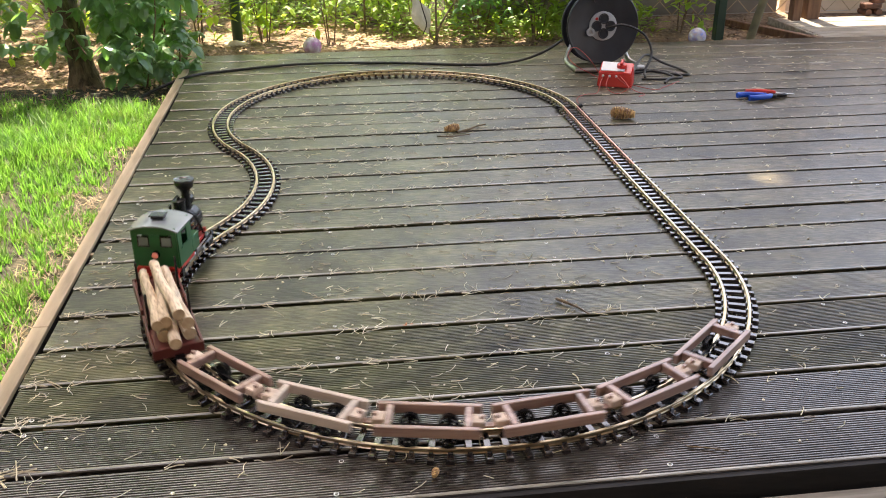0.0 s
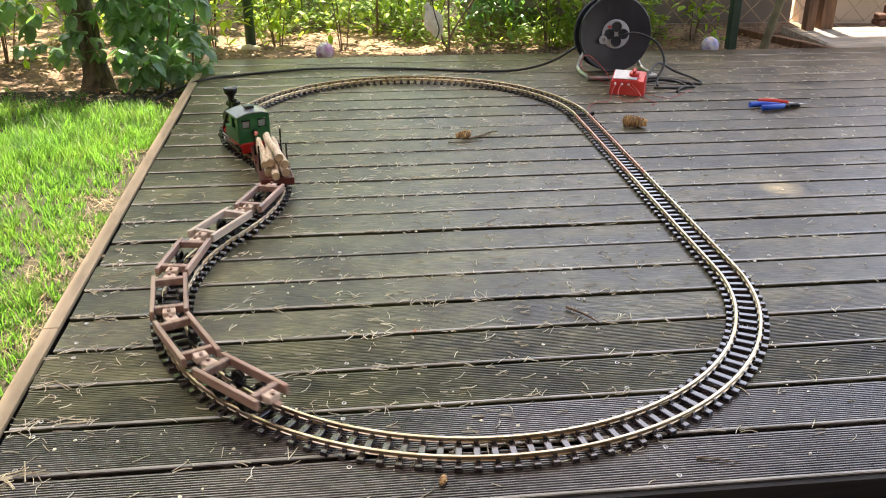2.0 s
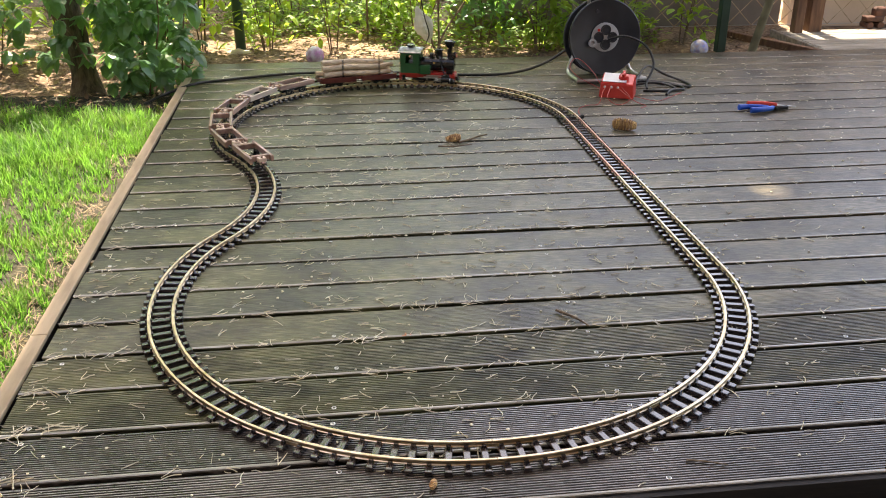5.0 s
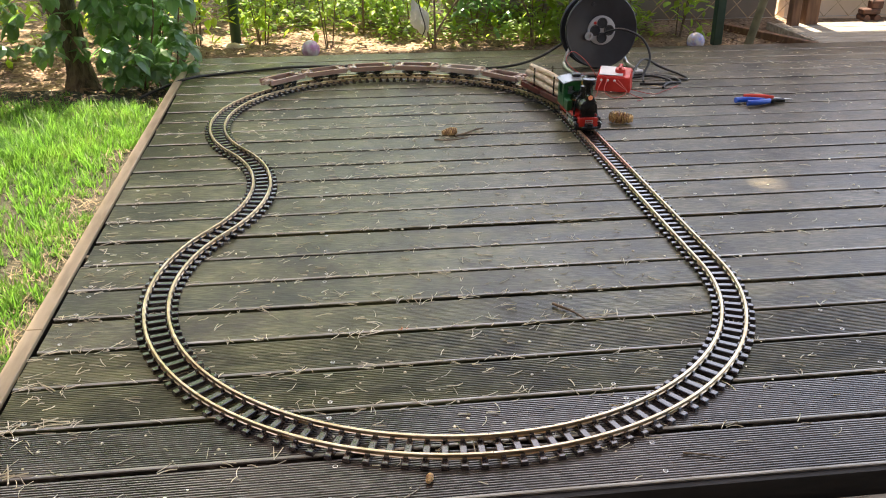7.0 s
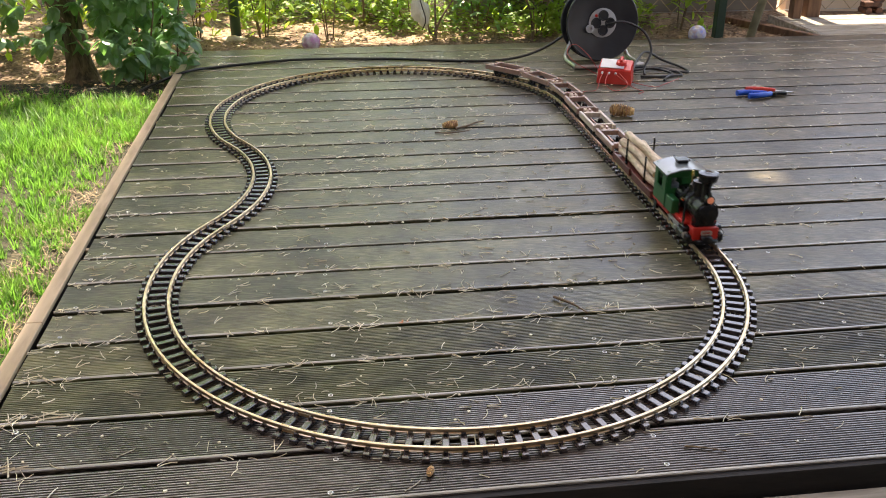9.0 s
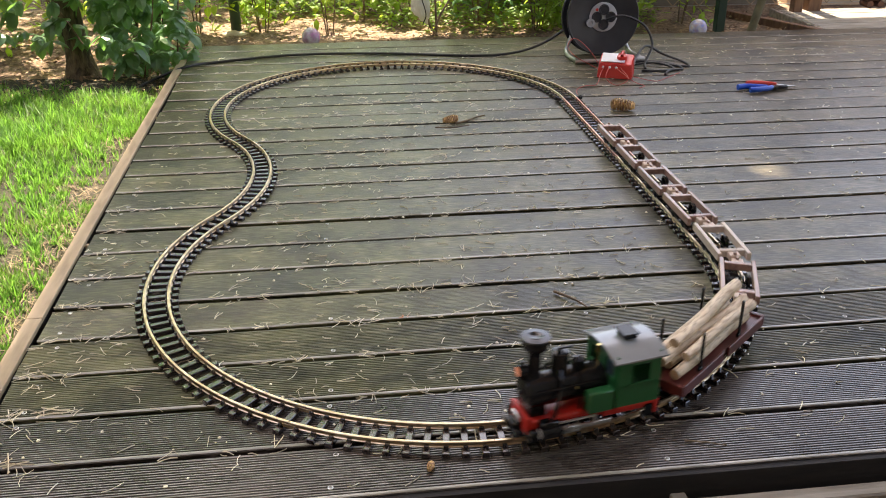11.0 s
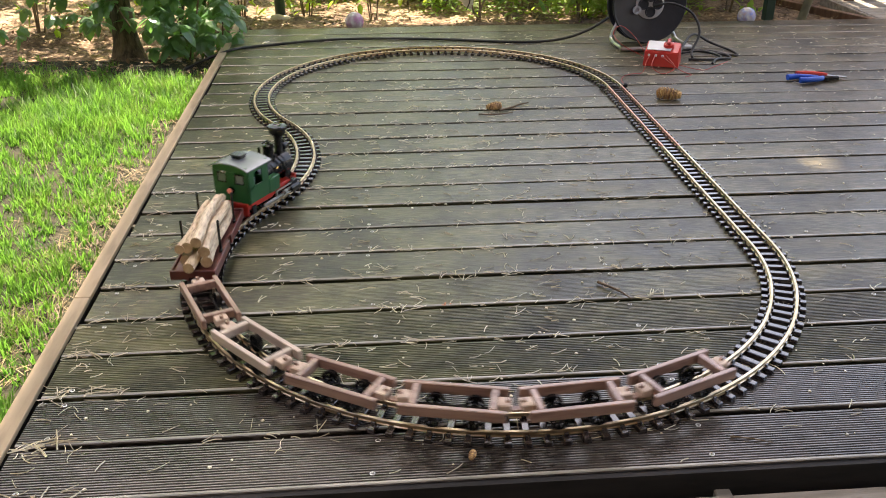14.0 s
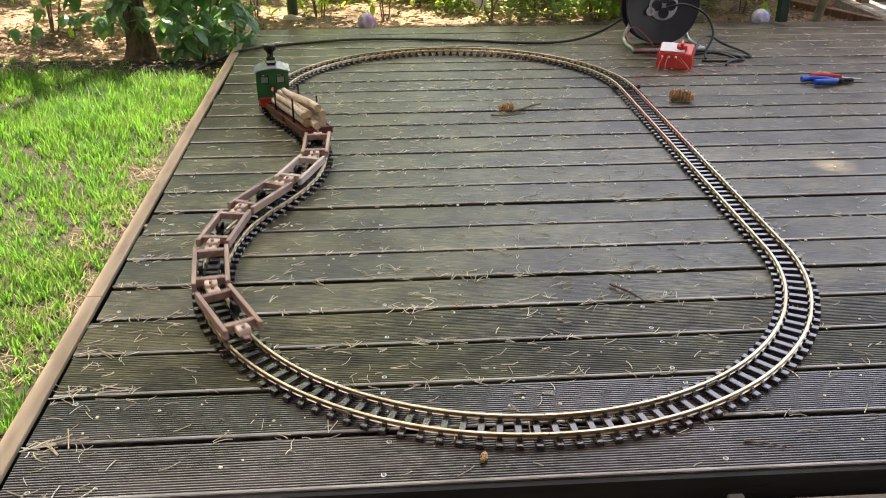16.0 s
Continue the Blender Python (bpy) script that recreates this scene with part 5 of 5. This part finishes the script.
    # glass balls with flowers inside
    for x, y, m_, lab in ((-0.07, 4.205, M_BALL_P, "clear glass ball with violet flower inlay"), (1.77, 4.17, M_BALL_B, "clear glass ball with blue flower inlay")):
        b = thing("glass_ball", lab, "glass ball", m=pose(x, y, 0.0))
        bm = bmesh.new()
        bmesh.ops.create_uvsphere(bm, u_segments=28, v_segments=18, radius=0.043)
        part("inlay", bm, m_, b)
        bm = bmesh.new()
        lathe(bm, [(0.012, -0.072), (0.014, -0.05), (0.02, -0.04)], seg=16)
        part("foot", bm, M_FENCEPOST, b)
    # a crumpled white bag hanging on a stick
    bag = thing("plastic_bag", "crumpled white plastic bag hanging on a stick", "bag")
    bm = bmesh.new()
    bmesh.ops.create_icosphere(bm, subdivisions=4, radius=1, matrix=Matrix.Translation((0.455, 4.36, 0.10)) @ Matrix.Rotation(radians(-22), 4, "Y") @ Matrix.Diagonal((.048, .02, .092, 1)))
    for v in bm.verts:
        q = Matrix.Rotation(radians(22), 3, "Y") @ (v.co - Vector((0.455, 4.36, 0.10)))
        k = 1 - 0.65 * min(1, abs(q.z) / 0.092) ** 1.3
        q.x, q.y = q.x * k, q.y * k
        v.co = Vector((0.455, 4.36, 0.10)) + Matrix.Rotation(radians(-22), 3, "Y") @ q
        n = noise.noise(v.co * 40) * 0.010 + noise.noise(v.co * 95) * 0.006
        v.co += (v.co - Vector((0.455, 4.36, 0.10))).normalized() * n
    part("film", bm, M_FOIL, bag, smooth=False)
    bm = bmesh.new()
    tube(bm, spline([(0.43, 4.335, .28), (0.45, 4.325, .16), (0.475, 4.325, .07), (0.46, 4.33, .02)], 5), 0.003, 6)
    part("cord", bm, M_RUBBER, bag, "dark cord")
    for pts in ([(0.53, 4.36, GZ), (0.525, 4.37, .2), (0.53, 4.38, .6)], [(0.5, 4.34, GZ), (0.55, 4.36, .06), (0.66, 4.42, .2)], [(0.56, 4.33, GZ), (0.5, 4.34, .0), (0.49, 4.35, .04)], [(0.2, 4.75, GZ), (0.2, 4.75, .4)], [(1.0, 4.30, GZ), (0.98, 4.32, .1), (0.93, 4.3, .2)]):
        bm = bmesh.new()
        tube(bm, spline(pts, 5), 0.006, 6, 0.7)
        tagged(part("stick", bm, M_TWIG), "thin brown stick standing in the soil", "stick")


def boundary():
    # concrete panels with a chain-link fence before them
    bm = bmesh.new()
    box(bm, 1.6, 4.98, 0.3, 1.9, 0.08, 0.9)
    wall = tagged(part("wall_panels", bm, M_WALL, smooth=False), "grey-brown concrete panel wall behind the fence", "wall", kind="structure")
    bm = bmesh.new()
    box(bm, 4.6, 4.97, 0.3, 4.0, 0.08, 0.9)
    tagged(part("wall_render", bm, M_TAN, smooth=False), "sand-coloured rendered wall behind the fence, brightened as if sunlit", "wall", kind="structure")
    for k in range(2):
        bm = bmesh.new()
        box(bm, 1.35 + 0.62 * k, 4.932, 0.3, 0.035, 0.02, 0.88, 0.003)
        part("panel_joint", bm, M_WALL, wall)
    fence = thing("chain_link_fence", "rusty chain-link fence of diagonal wire", "fence")
    V, F = [], []

    def wire(a, b, r):
        a, b = Vector(a), Vector(b)
        d = (b - a).normalized()
        q = d.to_track_quat("Z", "Y")
        i = len(V)
        for p in (a, b):
            V.extend(tuple(p + q @ Vector((r * cos(2.0944 * k), r * sin(2.0944 * k), 0))) for k in range(3))
        F.extend((i + k, i + (k + 1) % 3, i + 3 + (k + 1) % 3, i + 3 + k) for k in range(3))

    step, z0, z1, y = 0.075, -0.02, 0.88, 4.86
    cols = int(3.2 / step)
    rows = int((z1 - z0) / step)
    for i in range(cols):
        for j in range(rows):
            xa, za = 1.3 + i * step, z0 + j * step
            g = (i + j) % 2
            wire((xa, y + (.003 if g else -.003), za + (step if g else 0)), (xa + step, y - (.003 if g else -.003), za + (0 if g else step)), 0.003)
    soup("wire_mesh", V, F, mat("rusty_wire", (0.36, 0.25, 0.15), (0.56, 0.45, 0.32), 30, 0.5, 0.2, metal=0.3), fence)
    for z in (-0.02, 0.43, 0.88):
        bm = bmesh.new()
        cyl(bm, (1.3, y, z), (4.5, y, z), 0.002, seg=6)
        part("tension_wire", bm, M_GALV, fence)
    # a rusty iron thing at the end of the landing
    bm = bmesh.new()
    box(bm, 2.91, 4.60, 0.05, 0.10, 0.06, 0.03, 0.006)
    box(bm, 2.94, 4.60, 0.085, 0.07, 0.05, 0.05, 0.008)
    for dx in (-.03, .03):
        cyl(bm, (2.91 + dx, 4.56, 0.018), (2.91 + dx, 4.64, 0.018), 0.018, seg=14)
    tagged(part("iron_cart", bm, mat("rusted_iron", (0.04, 0.02, 0.015), (0.12, 0.05, 0.03), 30, 0.8, 0.4)), "small rusty iron cart on the far landing", "cart")


# ---- added roof over the deck, walls and floor round the viewer (never seen, they shade the deck) ----


def shelter():
    shift = 1 / tan(radians(SUN_ELEV))
    z = 6.0
    # made-up opening that lets one sun spot fall on the deck
    hole = (1.215, 2.245 + z * shift)
    y_far = 4.32 + z * shift

    def slab(x0, x1, y0, y1):
        bm = bmesh.new()
        box(bm, (x0 + x1) / 2, (y0 + y1) / 2, z, x1 - x0, y1 - y0, 0.03)
        o = part("ceiling", bm, M_ROOF, smooth=False)
        tagged(o, "unseen timber roof added to shade the deck", "roof", kind="structure")

    hx, hy, h2 = hole[0], hole[1], 0.041
    slab(-0.625, hx - h2, -1.2, y_far)
    slab(hx + h2, 4.7, -1.2, y_far)
    slab(hx - h2, hx + h2, -1.2, hy - h2)
    slab(hx - h2, hx + h2, hy + h2, y_far)
    # extra slab added to shade the soil behind the deck's right part
    slab(1.1, 2.42, y_far, y_far + 0.55)
    # added walls: one cuts light from behind, one the sky at left
    bm = bmesh.new()
    box(bm, 2.0, -1.3, 2.95, 10.4, 0.2, 6.1)
    box(bm, -3.3, 2.2, 1.6, 0.2, 7.0, 3.4)
    tagged(part("wall_house", bm, M_HOUSE, smooth=False), "unseen plain walls added to block light", "wall", kind="structure")
    bm = bmesh.new()
    box(bm, 1.9, -0.85, -0.012, 5.0, 3.4, 0.02)
    tagged(part("floor", bm, M_JOIST, smooth=False), "unseen dark floor added before the deck", "floor", kind="structure")


build_ground()
shelter()
boundary()
garden_tree()
garden()
build_track()
build_trains()
cable_reel()
transformer()
cables()
pliers()
deck_litter()
build_grass()
build_deck()

# the tail of the train along the track, second by second
TAIL = [(0, 1.655), (1.5, 2.357), (3.5, 3.262), (7, 4.874), (9, 5.831), (12, 7.268), (13, 7.738), (14.5, 8.435), (16, 9.106)]


def tail_at(t):
    for (a, sa), (b, sb) in zip(TAIL, TAIL[1:]):
        if t <= b:
            break
    return sa + (sb - sa) * (t - a) / (b - a)


def motions():
    steps = [k / 10 for k in range(161)]
    for ob, off, base in MOVERS:
        walk(ob, [(t, ride(tail_at(t) + off, base)) for t in steps])
    fine = [k / FPS for k in range(16 * FPS + 1)]
    s0 = TAIL[0][1]
    for ob, r in SPINNERS:
        at = ob.location.copy()
        walk(ob, [(t, Matrix.Translation(at) @ Matrix.Rotation((tail_at(t) - s0) / r, 4, "Y")) for t in fine])
    for ob, crank, r in RODS:
        walk(ob, [(t, Matrix.Translation((crank * cos((tail_at(t) - s0) / r), 0, RAILTOP + r - crank * sin((tail_at(t) - s0) / r)))) for t in fine])


motions()
